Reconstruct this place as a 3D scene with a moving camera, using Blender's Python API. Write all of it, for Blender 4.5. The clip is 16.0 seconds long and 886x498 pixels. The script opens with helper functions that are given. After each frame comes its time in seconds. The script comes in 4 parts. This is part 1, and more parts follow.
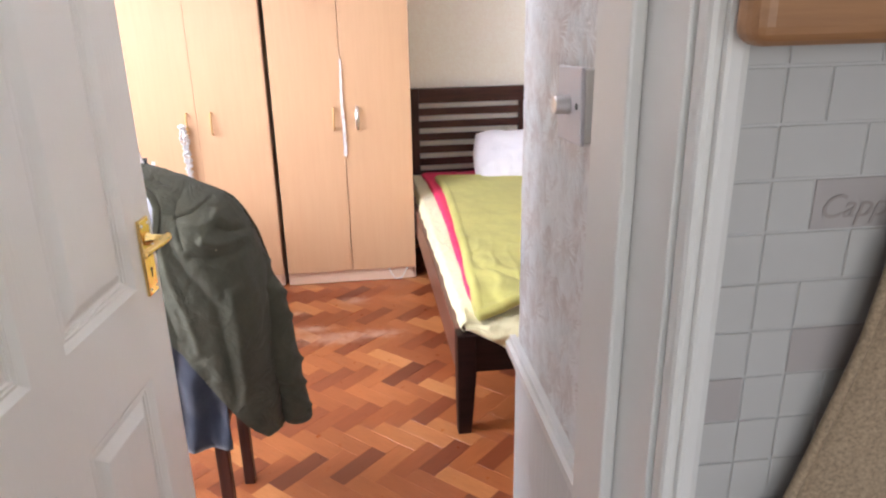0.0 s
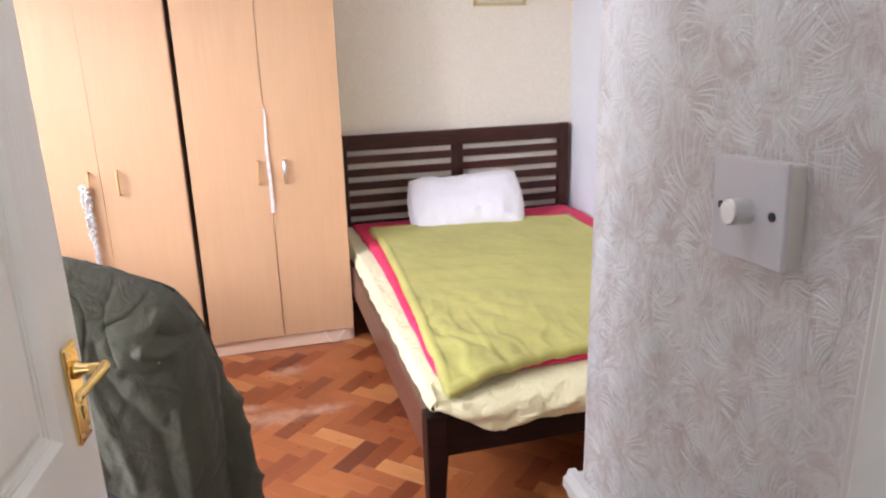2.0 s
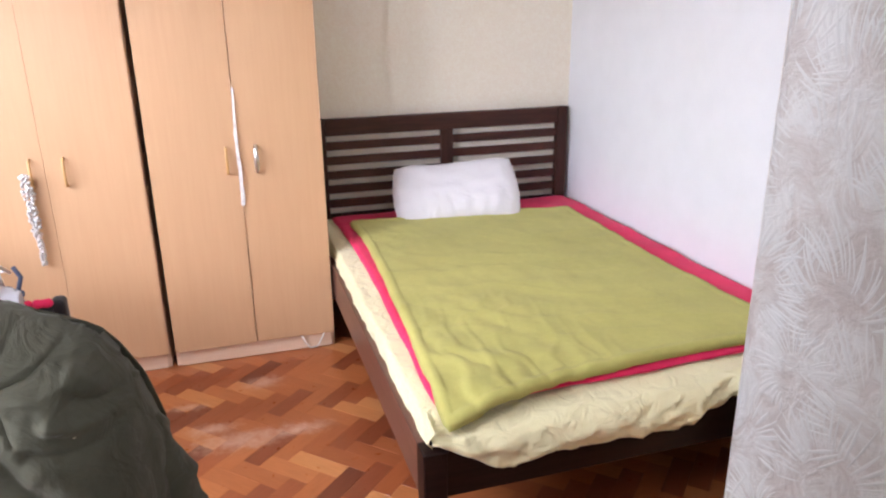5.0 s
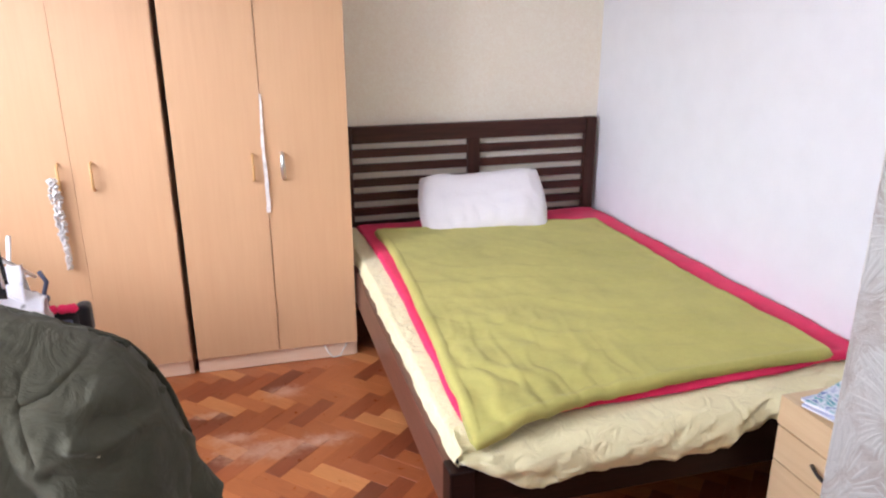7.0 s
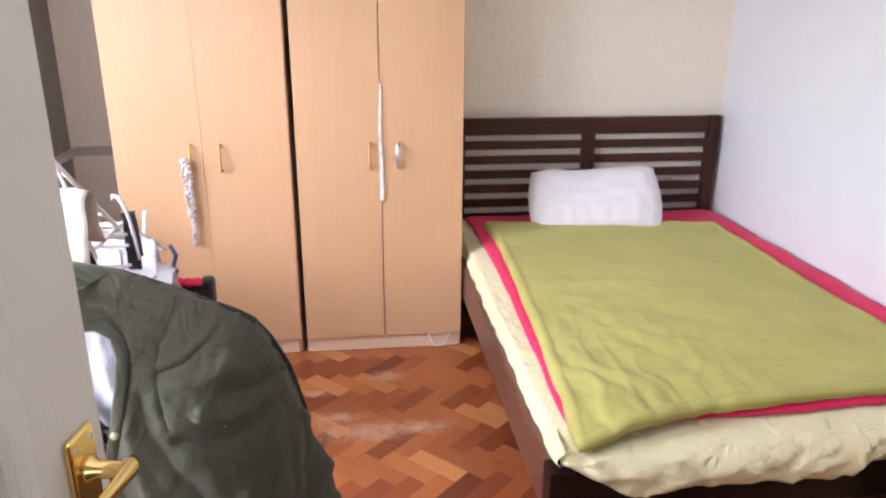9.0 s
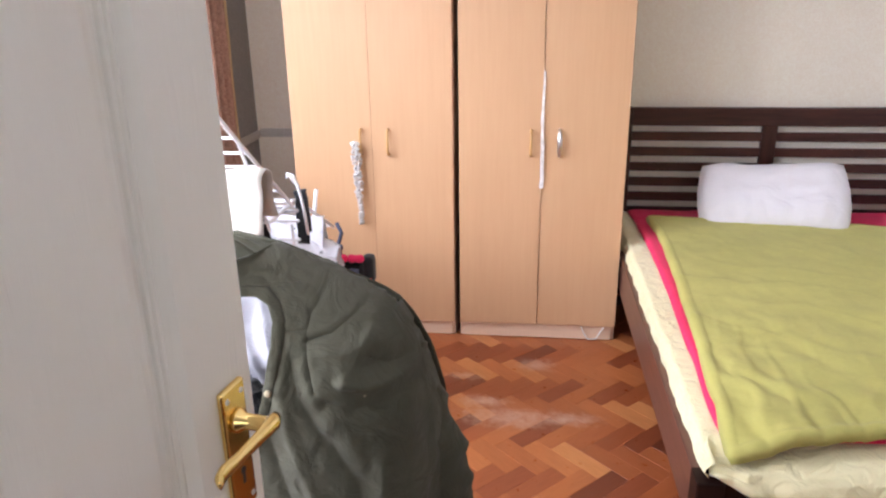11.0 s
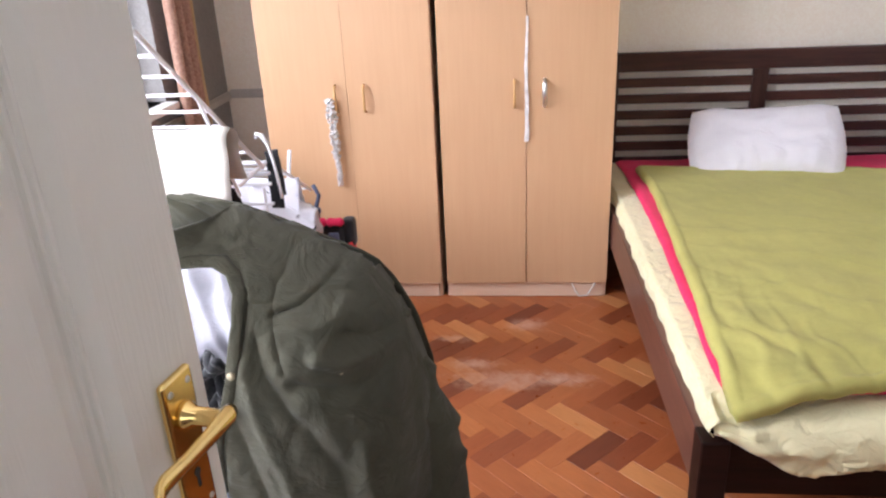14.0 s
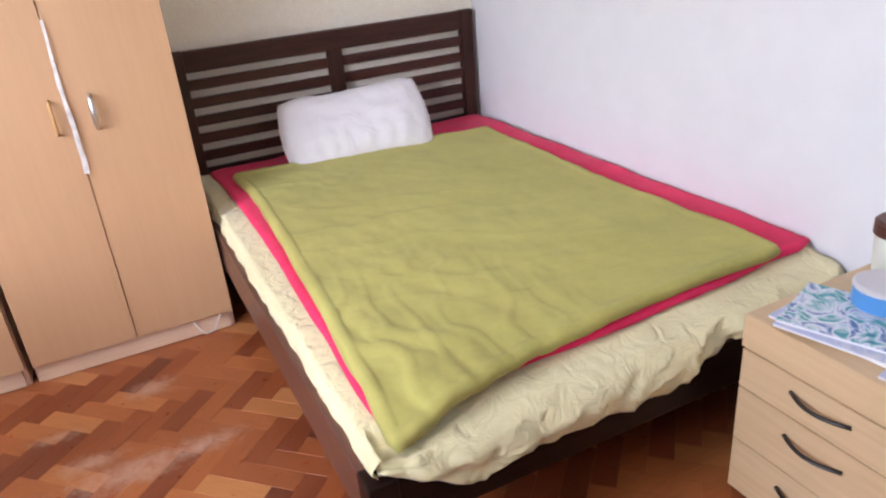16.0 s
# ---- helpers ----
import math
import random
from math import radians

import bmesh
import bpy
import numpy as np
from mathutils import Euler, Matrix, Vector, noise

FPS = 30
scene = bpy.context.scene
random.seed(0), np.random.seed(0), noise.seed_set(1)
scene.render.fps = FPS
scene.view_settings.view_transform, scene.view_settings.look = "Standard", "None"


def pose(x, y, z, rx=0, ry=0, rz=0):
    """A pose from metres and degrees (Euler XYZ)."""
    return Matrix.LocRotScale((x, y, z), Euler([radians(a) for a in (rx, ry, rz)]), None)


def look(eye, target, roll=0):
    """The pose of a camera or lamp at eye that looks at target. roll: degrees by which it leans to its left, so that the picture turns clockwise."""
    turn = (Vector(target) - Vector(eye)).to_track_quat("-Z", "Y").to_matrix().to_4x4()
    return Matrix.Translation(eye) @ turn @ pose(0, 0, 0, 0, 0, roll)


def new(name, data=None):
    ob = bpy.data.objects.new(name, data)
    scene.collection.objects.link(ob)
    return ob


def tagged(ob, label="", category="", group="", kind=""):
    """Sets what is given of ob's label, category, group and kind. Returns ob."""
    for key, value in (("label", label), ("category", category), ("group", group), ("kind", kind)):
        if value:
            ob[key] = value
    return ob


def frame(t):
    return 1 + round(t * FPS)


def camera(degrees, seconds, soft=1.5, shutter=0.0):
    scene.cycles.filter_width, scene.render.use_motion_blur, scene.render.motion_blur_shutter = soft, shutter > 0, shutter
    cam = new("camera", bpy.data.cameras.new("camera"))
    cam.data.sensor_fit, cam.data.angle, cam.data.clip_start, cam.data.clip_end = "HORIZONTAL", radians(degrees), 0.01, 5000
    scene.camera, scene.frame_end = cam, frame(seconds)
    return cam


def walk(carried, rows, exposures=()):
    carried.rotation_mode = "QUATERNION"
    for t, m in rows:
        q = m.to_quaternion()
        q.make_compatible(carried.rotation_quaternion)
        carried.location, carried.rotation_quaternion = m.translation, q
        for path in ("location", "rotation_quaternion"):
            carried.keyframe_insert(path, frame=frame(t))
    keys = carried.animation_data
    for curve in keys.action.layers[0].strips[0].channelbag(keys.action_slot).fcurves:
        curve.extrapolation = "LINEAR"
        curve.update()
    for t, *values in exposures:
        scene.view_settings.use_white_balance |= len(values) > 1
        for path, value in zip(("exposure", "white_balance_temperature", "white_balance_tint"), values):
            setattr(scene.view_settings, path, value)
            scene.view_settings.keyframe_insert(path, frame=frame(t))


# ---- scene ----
cam = camera(63.5, 16.0, soft=2.2)
PATH = [
    (0, (0.044, -0.012, 1.558), (0.273, 1.855, 0.877), -1.1),
    (0.5, (0.012, 0.073, 1.556), (0.355, 1.925, 0.884), -0.0),
    (0.7, (-0.009, 0.114, 1.566), (0.393, 1.964, 0.921), 0.2),
    (1, (-0.065, 0.176, 1.569), (0.403, 2.015, 0.937), -0.4),
    (1.5, (-0.104, 0.234, 1.567), (0.413, 2.057, 0.926), -1.0),
    (2, (-0.087, 0.303, 1.579), (0.408, 2.148, 0.985), -1.4),
    (2.4, (-0.045, 0.361, 1.574), (0.448, 2.22, 1.027), -0.8),
    (2.5, (-0.036, 0.369, 1.576), (0.457, 2.229, 1.032), -0.6),
    (3, (-0.003, 0.396, 1.568), (0.43, 2.264, 1.001), -0.6),
    (3.5, (-0.001, 0.431, 1.552), (0.402, 2.294, 0.946), -0.1),
    (4, (-0.027, 0.514, 1.544), (0.473, 2.342, 0.904), -0.3),
    (4.2, (-0.044, 0.554, 1.544), (0.493, 2.368, 0.896), -1.1),
    (6.3, (-0.056, 0.697, 1.535), (0.513, 2.507, 0.901), -0.2),
    (6.5, (-0.057, 0.698, 1.541), (0.489, 2.514, 0.907), -0.4),
    (7, (-0.068, 0.713, 1.539), (0.434, 2.546, 0.918), -0.2),
    (7.5, (-0.07, 0.713, 1.535), (0.392, 2.56, 0.923), -0.0),
    (8, (-0.073, 0.716, 1.539), (0.346, 2.575, 0.936), 0.1),
    (8.5, (-0.085, 0.714, 1.544), (0.261, 2.587, 0.934), 0.2),
    (9, (-0.093, 0.728, 1.538), (0.129, 2.61, 0.897), 0.3),
    (9.5, (-0.093, 0.731, 1.54), (0.008, 2.614, 0.873), 0.2),
    (10, (-0.083, 0.725, 1.533), (-0.118, 2.611, 0.867), -0.5),
    (10.2, (-0.082, 0.724, 1.543), (-0.163, 2.605, 0.869), -0.3),
    (12.3, (-0.022, 0.724, 1.523), (-0.362, 2.583, 0.866), -2.9),
    (12.5, (-0.02, 0.721, 1.526), (-0.358, 2.577, 0.862), -2.7),
    (13, (-0.036, 0.73, 1.517), (-0.383, 2.58, 0.839), -2.4),
    (13.5, (-0.07, 0.76, 1.504), (-0.441, 2.595, 0.8), -2.7),
    (14, (-0.073, 0.836, 1.489), (-0.261, 2.671, 0.717), -2.7),
    (14.5, (-0.04, 0.91, 1.5), (0.11, 2.729, 0.682), -3.0),
    (15, (-0.048, 0.994, 1.488), (0.388, 2.77, 0.678), -3.1),
    (15.3, (-0.039, 1.046, 1.474), (0.437, 2.812, 0.666), -3.4),
    (15.5, (-0.008, 1.07, 1.463), (0.515, 2.822, 0.652), -4.3),
    (16, (0.083, 1.163, 1.437), (0.84, 2.807, 0.586), -5.1),
]
walk(cam, [(t, look(eye, target, roll)) for t, eye, target, roll in PATH], [(0, 1.10), (1.0, 1.05), (2.4, 0.94), (4.2, 0.86), (9.0, 0.80), (16.0, 0.66)])

# ---- world and light ----
world = bpy.data.worlds.new("world")
scene.world = world
world.use_nodes = True
wn, wl = world.node_tree.nodes, world.node_tree.links
wn.clear()
sky = wn.new("ShaderNodeTexSky")
sky.sky_type, sky.sun_disc = "NISHITA", False
sky.sun_elevation, sky.sun_rotation = radians(40), radians(250)
wbg, wout = wn.new("ShaderNodeBackground"), wn.new("ShaderNodeOutputWorld")
wbg.inputs["Strength"].default_value = 0.12
wl.new(sky.outputs[0], wbg.inputs[0])
wl.new(wbg.outputs[0], wout.inputs[0])


def area(name, place, target, w, h, power, colour):
    data = bpy.data.lights.new(name, "AREA")
    data.shape, data.size, data.size_y, data.energy, data.color = "RECTANGLE", w, h, power, colour
    ob = new(name, data)
    ob.matrix_world = look(place, target)
    return ob


area("window_light", (-1.56, 1.55, 1.56), (0.5, 1.33, 1.42), 1.3, 1.15, 71, (0.90, 0.93, 1.09))
area("sky_light", (-3.5, 0.9, 3.1), (0.9, 2.6, 0.5), 3.6, 2.2, 325, (0.90, 0.93, 1.09))
# added fill lamp behind the camera, no known source on the kitchen side
area("kitchen_fill_light", (0.0, -1.69, 1.5), (0.0, 0.5, 1.2), 2.2, 1.1, 8.6, (0.97, 0.94, 0.95))


# ---- materials ----
class Nodes:
    """A principled material built node by node."""

    def __init__(self, name, rough=0.6, metal=0.0, spec=0.5):
        self.mat = bpy.data.materials.new(name)
        self.mat.use_nodes = True
        self.nt = self.mat.node_tree
        self.b = self.nt.nodes["Principled BSDF"]
        self.b.inputs["Roughness"].default_value = rough
        self.b.inputs["Metallic"].default_value = metal
        self.b.inputs["Specular IOR Level"].default_value = spec
        self.geo = self.nt.nodes.new("ShaderNodeTexCoord").outputs["Object"]

    def add(self, kind, **values):
        node = self.nt.nodes.new(kind)
        for key, value in values.items():
            socket = key.replace("_", " ")
            node.inputs[socket].default_value = value
        return node

    def link(self, a, b):
        self.nt.links.new(a, b)

    def mapped(self, scale, turn=(0, 0, 0)):
        m = self.nt.nodes.new("ShaderNodeMapping")
        m.inputs["Scale"].default_value = scale
        m.inputs["Rotation"].default_value = turn
        self.link(self.geo, m.inputs["Vector"])
        return m.outputs[0]

    def noise(self, scale=5.0, detail=4.0, rough=0.55, stretch=(1, 1, 1), warp=0.0, turn=(0, 0, 0)):
        n = self.add("ShaderNodeTexNoise", Scale=scale, Detail=detail, Roughness=rough, Distortion=warp)
        self.link(self.mapped(stretch, turn), n.inputs["Vector"])
        return n.outputs["Fac"]

    def ramp(self, fac, stops):
        r = self.nt.nodes.new("ShaderNodeValToRGB")
        e = r.color_ramp.elements
        while len(e) < len(stops):
            e.new(0.5)
        for k, (pos, col) in enumerate(stops):
            e[k].position = pos
            e[k].color = (*col, 1) if len(col) == 3 else col
        self.link(fac, r.inputs[0])
        return r.outputs[0]

    def mix(self, fac, a, b, mode="MIX"):
        m = self.nt.nodes.new("ShaderNodeMix")
        m.data_type, m.blend_type = "RGBA", mode
        for value, k in ((fac, 0), (a, 6), (b, 7)):
            if hasattr(value, "links"):
                self.link(value, m.inputs[k])
            elif k == 0:
                m.inputs[0].default_value = value
            else:
                m.inputs[k].default_value = (*value, 1)
        return m.outputs[2]

    def math(self, op, a, b=0.0):
        m = self.nt.nodes.new("ShaderNodeMath")
        m.operation = op
        for k, value in enumerate((a, b)):
            if hasattr(value, "links"):
                self.link(value, m.inputs[k])
            else:
                m.inputs[k].default_value = value
        return m.outputs[0]

    def colour(self, c):
        if hasattr(c, "links"):
            self.link(c, self.b.inputs["Base Color"])
        else:
            self.b.inputs["Base Color"].default_value = (*c, 1)
        return self

    def roughness(self, r):
        self.link(r, self.b.inputs["Roughness"])
        return self

    def bump(self, height, distance=0.002, strength=1.0):
        n = self.add("ShaderNodeBump", Strength=strength, Distance=distance)
        self.link(height, n.inputs["Height"])
        if self.b.inputs["Normal"].links:
            self.link(self.b.inputs["Normal"].links[0].from_socket, n.inputs["Normal"])
        self.link(n.outputs[0], self.b.inputs["Normal"])
        return self


def simple(name, col, rough=0.6, metal=0.0, vary=0.08, scale=8.0, bump=0.0, bscale=200.0, stretch=(1, 1, 1)):
    m = Nodes(name, rough, metal)
    lo, hi = tuple(c * (1 - vary) for c in col), tuple(min(1, c * (1 + vary)) for c in col)
    m.colour(m.ramp(m.noise(scale, 5, stretch=stretch), [(0.3, lo), (0.7, hi)]))
    if bump:
        m.bump(m.noise(bscale, 2, stretch=stretch), bump)
    return m.mat


def wood(name, dark, light, rough, grain=(30, 30, 1.4), scale=1.0, bump=0.0003, by_object=0.0, spec=0.5):
    m = Nodes(name, rough)
    fine = m.noise(2.5 * scale, 6, 0.6, stretch=grain, warp=0.4)
    wide = m.noise(1.1 * scale, 3, stretch=(grain[0] / 6, grain[1] / 6, grain[2] / 2), warp=0.8)
    col = m.ramp(fine, [(0.3, dark), (0.68, light)])
    col = m.mix(0.35, col, m.ramp(wide, [(0.35, dark), (0.65, light)]))
    if by_object:
        info = m.nt.nodes.new("ShaderNodeObjectInfo")
        hue = m.add("ShaderNodeHueSaturation")
        m.link(m.math("ADD", m.math("MULTIPLY", info.outputs["Random"], by_object), 1 - by_object / 2), hue.inputs["Value"])
        m.link(col, hue.inputs["Color"])
        col = hue.outputs[0]
    m.colour(col)
    m.b.inputs["Specular IOR Level"].default_value = spec
    m.bump(fine, bump)
    return m.mat


def parquet_material(name, tones, island=False):
    m = Nodes(name, 0.3)
    info = m.nt.nodes.new("ShaderNodeNewGeometry" if island else "ShaderNodeObjectInfo")
    chance = info.outputs["Random Per Island" if island else "Random"]
    pick = m.ramp(chance, tones)
    fine = m.noise(9, 6, 0.65, stretch=(1.2, 12, 3), warp=0.5)
    col = m.mix(m.math("MULTIPLY", m.ramp(fine, [(0.35, (0, 0, 0)), (0.75, (1, 1, 1))]), 0.4), pick, m.mix(1.0, pick, (0.55, 0.45, 0.4), "MULTIPLY"))
    wide = m.nt.nodes.new("ShaderNodeNewGeometry")
    spot = None
    for cx, cy, rx, ry in ((0.0, 3.54, 0.085, 0.06), (-0.1, 3.11, 0.2, 0.07), (0.1, 3.12, 0.14, 0.05), (-0.31, 3.42, 0.08, 0.03), (-0.22, 3.22, 0.10, 0.05)):
        mp = m.nt.nodes.new("ShaderNodeMapping")
        mp.inputs["Location"].default_value = (-cx / rx, -cy / ry, 0)
        mp.inputs["Scale"].default_value = (1 / rx, 1 / ry, 0)
        m.link(wide.outputs["Position"], mp.inputs["Vector"])
        ln = m.nt.nodes.new("ShaderNodeVectorMath")
        ln.operation = "LENGTH"
        m.link(mp.outputs[0], ln.inputs[0])
        d = m.math("SUBTRACT", 1.15, ln.outputs["Value"])
        spot = d if spot is None else m.math("MAXIMUM", spot, d)
    wn_ = m.add("ShaderNodeTexNoise", Scale=24.0, Detail=5.0, Roughness=0.65)
    m.link(wide.outputs["Position"], wn_.inputs["Vector"])
    s = m.math("MULTIPLY", m.math("ADD", spot, m.math("MULTIPLY", m.math("SUBTRACT", wn_.outputs["Fac"], 0.5), 2.6)), 0.75)
    clamp = m.nt.nodes.new("ShaderNodeClamp")
    m.link(s, clamp.inputs["Value"])
    worn = m.math("MULTIPLY", clamp.outputs[0], 0.68)
    col = m.mix(worn, col, (0.62, 0.42, 0.32))
    m.colour(col)
    m.roughness(m.math("ADD", m.math("MULTIPLY", wn_.outputs["Fac"], 0.22), m.math("ADD", 0.2, m.math("MULTIPLY", clamp.outputs[0], 0.2))))
    m.bump(fine, 0.0002)
    return m.mat


def fan_wallpaper(name):
    """Ground of the embossed paper: dull pink hollows between raised white clumps."""
    m = Nodes(name, 0.5)
    clump = m.noise(30, 6, 0.72, warp=1.1)
    patch = m.noise(11, 3, 0.5, warp=0.5)
    both = m.math("ADD", m.math("MULTIPLY", clump, 0.6), m.math("MULTIPLY", patch, 0.4))
    m.colour(m.ramp(both, [(0.43, (0.63, 0.565, 0.54)), (0.50, (0.72, 0.675, 0.655)), (0.57, (0.80, 0.78, 0.77))]))
    m.bump(clump, 0.0045, 0.8)
    m.bump(patch, 0.004, 0.5)
    return m.mat


def small_wallpaper(name, base, other, bump=0.0008):
    m = Nodes(name, 0.75)
    spots = m.noise(34, 3, 0.6, warp=1.2)
    fine = m.noise(110, 4, 0.7)
    col = m.ramp(spots, [(0.42, base), (0.52, other), (0.6, base)])
    col = m.mix(0.5, col, m.ramp(fine, [(0.35, other), (0.62, base)]))
    col = m.mix(m.ramp(m.noise(1.5, 3), [(0.35, (0, 0, 0)), (0.7, (0.25, 0.25, 0.25))]), col, other)
    m.colour(col)
    m.bump(m.math("ADD", spots, fine), bump)
    return m.mat


def cloth(name, col, vary=0.15, rough=0.9, fold=0.006, fine=0.0006, fold_scale=6.0, sheen=0.3, tint=None):
    m = Nodes(name, rough, 0, 0.25)
    lo = tint or tuple(c * (1 - vary) for c in col)
    hi = tuple(min(1, c * (1 + vary)) for c in col)
    m.colour(m.mix(0.35, m.ramp(m.noise(5, 4), [(0.3, lo), (0.7, hi)]), m.ramp(m.noise(55, 4, 0.7), [(0.3, lo), (0.7, hi)])))
    m.b.inputs["Sheen Weight"].default_value = sheen
    m.b.inputs["Sheen Roughness"].default_value = 0.5
    m.bump(m.noise(fold_scale, 4, 0.5, warp=1.0), fold, 0.8)
    m.bump(m.noise(400, 2), fine, 0.5)
    return m.mat


def door_paint(name):
    m = Nodes(name, 0.42)
    m.colour(m.ramp(m.noise(3, 4), [(0.3, (0.84, 0.82, 0.74)), (0.7, (0.88, 0.86, 0.78))]))
    m.bump(m.noise(3.2, 6, 0.6, stretch=(14, 14, 1.2), warp=2.2), 0.0022, 0.6)
    return m.mat


M_DOOR = door_paint("white_grained_door_paint")
M_WHITE = simple("white_gloss_paint", (0.78, 0.77, 0.74), 0.32, vary=0.03, bump=0.0004, bscale=30)
M_WALL_R = simple("white_matt_wall", (0.80, 0.81, 0.86), 0.8, vary=0.02, bump=0.0005, bscale=90)
M_BACK = small_wallpaper("cream_patterned_wallpaper", (0.89, 0.84, 0.73), (0.82, 0.73, 0.60))
M_GREY = small_wallpaper("grey_embossed_wallpaper", (0.34, 0.325, 0.31), (0.25, 0.24, 0.23))
M_DADO = simple("stone_gloss_paint", (0.52, 0.49, 0.44), 0.4, vary=0.05)
M_FAN = fan_wallpaper("white_fan_wallpaper")
M_RELIEF = simple("white_paper_relief", (0.82, 0.80, 0.79), 0.5, vary=0.03)
M_RIB = simple("white_ribbed_wallpaper", (0.7, 0.69, 0.67), 0.6, vary=0.03, bump=0.002, bscale=5, stretch=(40, 40, 1))
M_CEIL = simple("ceiling_paint", (0.8, 0.79, 0.76), 0.9, vary=0.02)
M_BEECH = wood("beech_laminate", (0.560, 0.332, 0.178), (0.600, 0.366, 0.202), 0.45)
M_BEECH2 = wood("beech_edge", (0.70, 0.49, 0.34), (0.78, 0.58, 0.42), 0.42, grain=(2, 30, 30))
M_PINE = wood("light_maple_laminate", (0.60, 0.42, 0.24), (0.70, 0.52, 0.32), 0.42, grain=(30, 1.6, 30))
M_DARK = wood("dark_stained_wood", (0.020, 0.0065, 0.005), (0.080, 0.026, 0.017), 0.42, grain=(2, 25, 25), bump=0.0005, spec=0.3)
M_DARKV = wood("dark_stained_upright", (0.020, 0.0065, 0.005), (0.072, 0.024, 0.015), 0.42, grain=(25, 25, 2), bump=0.0005, spec=0.3)
# the same stained wood with the shade at the bed foot put into its colour
M_DARK_SHADED = wood("dark_stained_wood_shaded", (0.008, 0.003, 0.0025), (0.022, 0.008, 0.006), 0.5, grain=(2, 25, 25), bump=0.0005, spec=0.2)
# stained wood again, lightened to paint in grazing light on the side rails
M_DARK_LIT = wood("dark_stained_wood_lit", (0.08, 0.033, 0.024), (0.16, 0.07, 0.05), 0.3, grain=(25, 2, 25), bump=0.0005)
M_OAK = wood("oak", (0.28, 0.13, 0.055), (0.46, 0.24, 0.11), 0.4, grain=(2, 30, 30))
# grain reflection is painted into the tones: one block direction lighter, the other darker
HONEY_LIT = [(0.0, (0.33, 0.095, 0.034)), (0.3, (0.38, 0.118, 0.040)), (0.7, (0.45, 0.150, 0.050)), (1.0, (0.58, 0.25, 0.090))]
RUSSET_DIM = [(0.0, (0.15, 0.038, 0.018)), (0.3, (0.25, 0.065, 0.026)), (0.7, (0.34, 0.095, 0.033)), (1.0, (0.43, 0.140, 0.046))]
M_FLOOR = [parquet_material("worn_parquet_honey_lit", HONEY_LIT), parquet_material("worn_parquet_russet_dim", RUSSET_DIM)]
M_FLOOR2 = [parquet_material("worn_parquet_rest_honey_lit", HONEY_LIT, True), parquet_material("worn_parquet_rest_russet_dim", RUSSET_DIM, True)]
M_SUB = simple("dark_screed", (0.14, 0.055, 0.025), 0.8)
M_BRASS = simple("polished_brass", (0.86, 0.62, 0.24), 0.17, 1.0, vary=0.06, scale=40)
M_CHROME = simple("brushed_chrome", (0.72, 0.71, 0.7), 0.3, 1.0, vary=0.05, scale=60)
M_SATIN = simple("satin_switch_plate", (0.66, 0.64, 0.67), 0.42, 0.1, vary=0.03)
M_PLASTIC = simple("white_plastic", (0.72, 0.69, 0.64), 0.4, vary=0.03)
M_PEWTER = simple("tarnished_metal", (0.30, 0.26, 0.17), 0.55, 0.7)
M_BLACK = simple("black", (0.02, 0.02, 0.022), 0.5)
M_HANDLE = simple("dark_pewter", (0.06, 0.058, 0.06), 0.35, 0.7)
M_SHEET = cloth("pale_yellow_cotton", (0.83, 0.775, 0.49), 0.05, fold=0.022, fold_scale=15, tint=(0.77, 0.695, 0.41))
M_TICK = cloth("tan_mattress_ticking", (0.56, 0.40, 0.21), 0.08, fold=0.003)
M_GREEN = cloth("lime_green_fleece", (0.485, 0.450, 0.135), 0.12, fold=0.003, fine=0.001, fold_scale=9, sheen=0.08)
M_PINK = cloth("crimson_pink_blanket", (0.80, 0.03, 0.12), 0.15, fold=0.006, fold_scale=12, sheen=0.1)
M_PILLOW = cloth("white_pillow_cotton", (0.80, 0.77, 0.80), 0.03, fold=0.014, fold_scale=7)
M_PILLOWB = cloth("cream_pillow_side", (0.74, 0.60, 0.46), 0.08, fold=0.004)
M_JACKET = cloth("olive_cotton_twill", (0.064, 0.062, 0.042), 0.20, 0.9, fold=0.012, fold_scale=16, sheen=0.06)
M_LINING = cloth("pale_grey_lining", (0.36, 0.355, 0.39), 0.08, fold=0.01, fold_scale=12)
M_BLACKC = cloth("black_cloth", (0.012, 0.012, 0.014), 0.2, fold=0.01)
M_NAVYD = cloth("dark_navy_cloth", (0.016, 0.019, 0.030), 0.2, fold=0.006)
M_TOWEL = cloth("cream_towel", (0.52, 0.49, 0.43), 0.05, fold=0.008)
M_WHITEC = cloth("white_cloth", (0.80, 0.80, 0.84), 0.04, fold=0.012)
M_NAVY = cloth("blue_grey_cloth", (0.09, 0.11, 0.18), 0.2, fold=0.008)
M_RED = cloth("red_cloth", (0.72, 0.03, 0.04), 0.12, fold=0.004)
M_WIRE = simple("white_coated_wire", (0.82, 0.82, 0.84), 0.35, vary=0.03)
M_CURTAIN = small_wallpaper("brown_patterned_curtain", (0.26, 0.13, 0.085), (0.50, 0.30, 0.22), 0.001)
M_BEIGE = cloth("beige_curtain", (0.50, 0.36, 0.20), 0.1, fold=0.004)
M_HESSIAN = simple("hessian", (0.36, 0.27, 0.18), 0.95, vary=0.3, scale=320, bump=0.0015, bscale=260)
M_TILE = simple("pale_grey_tile_sheet", (0.52, 0.515, 0.50), 0.3, vary=0.03)
M_TILE2 = simple("mushroom_tile_sheet", (0.43, 0.40, 0.39), 0.35, vary=0.03)
M_GROUT = simple("grout", (0.56, 0.555, 0.545), 0.6)
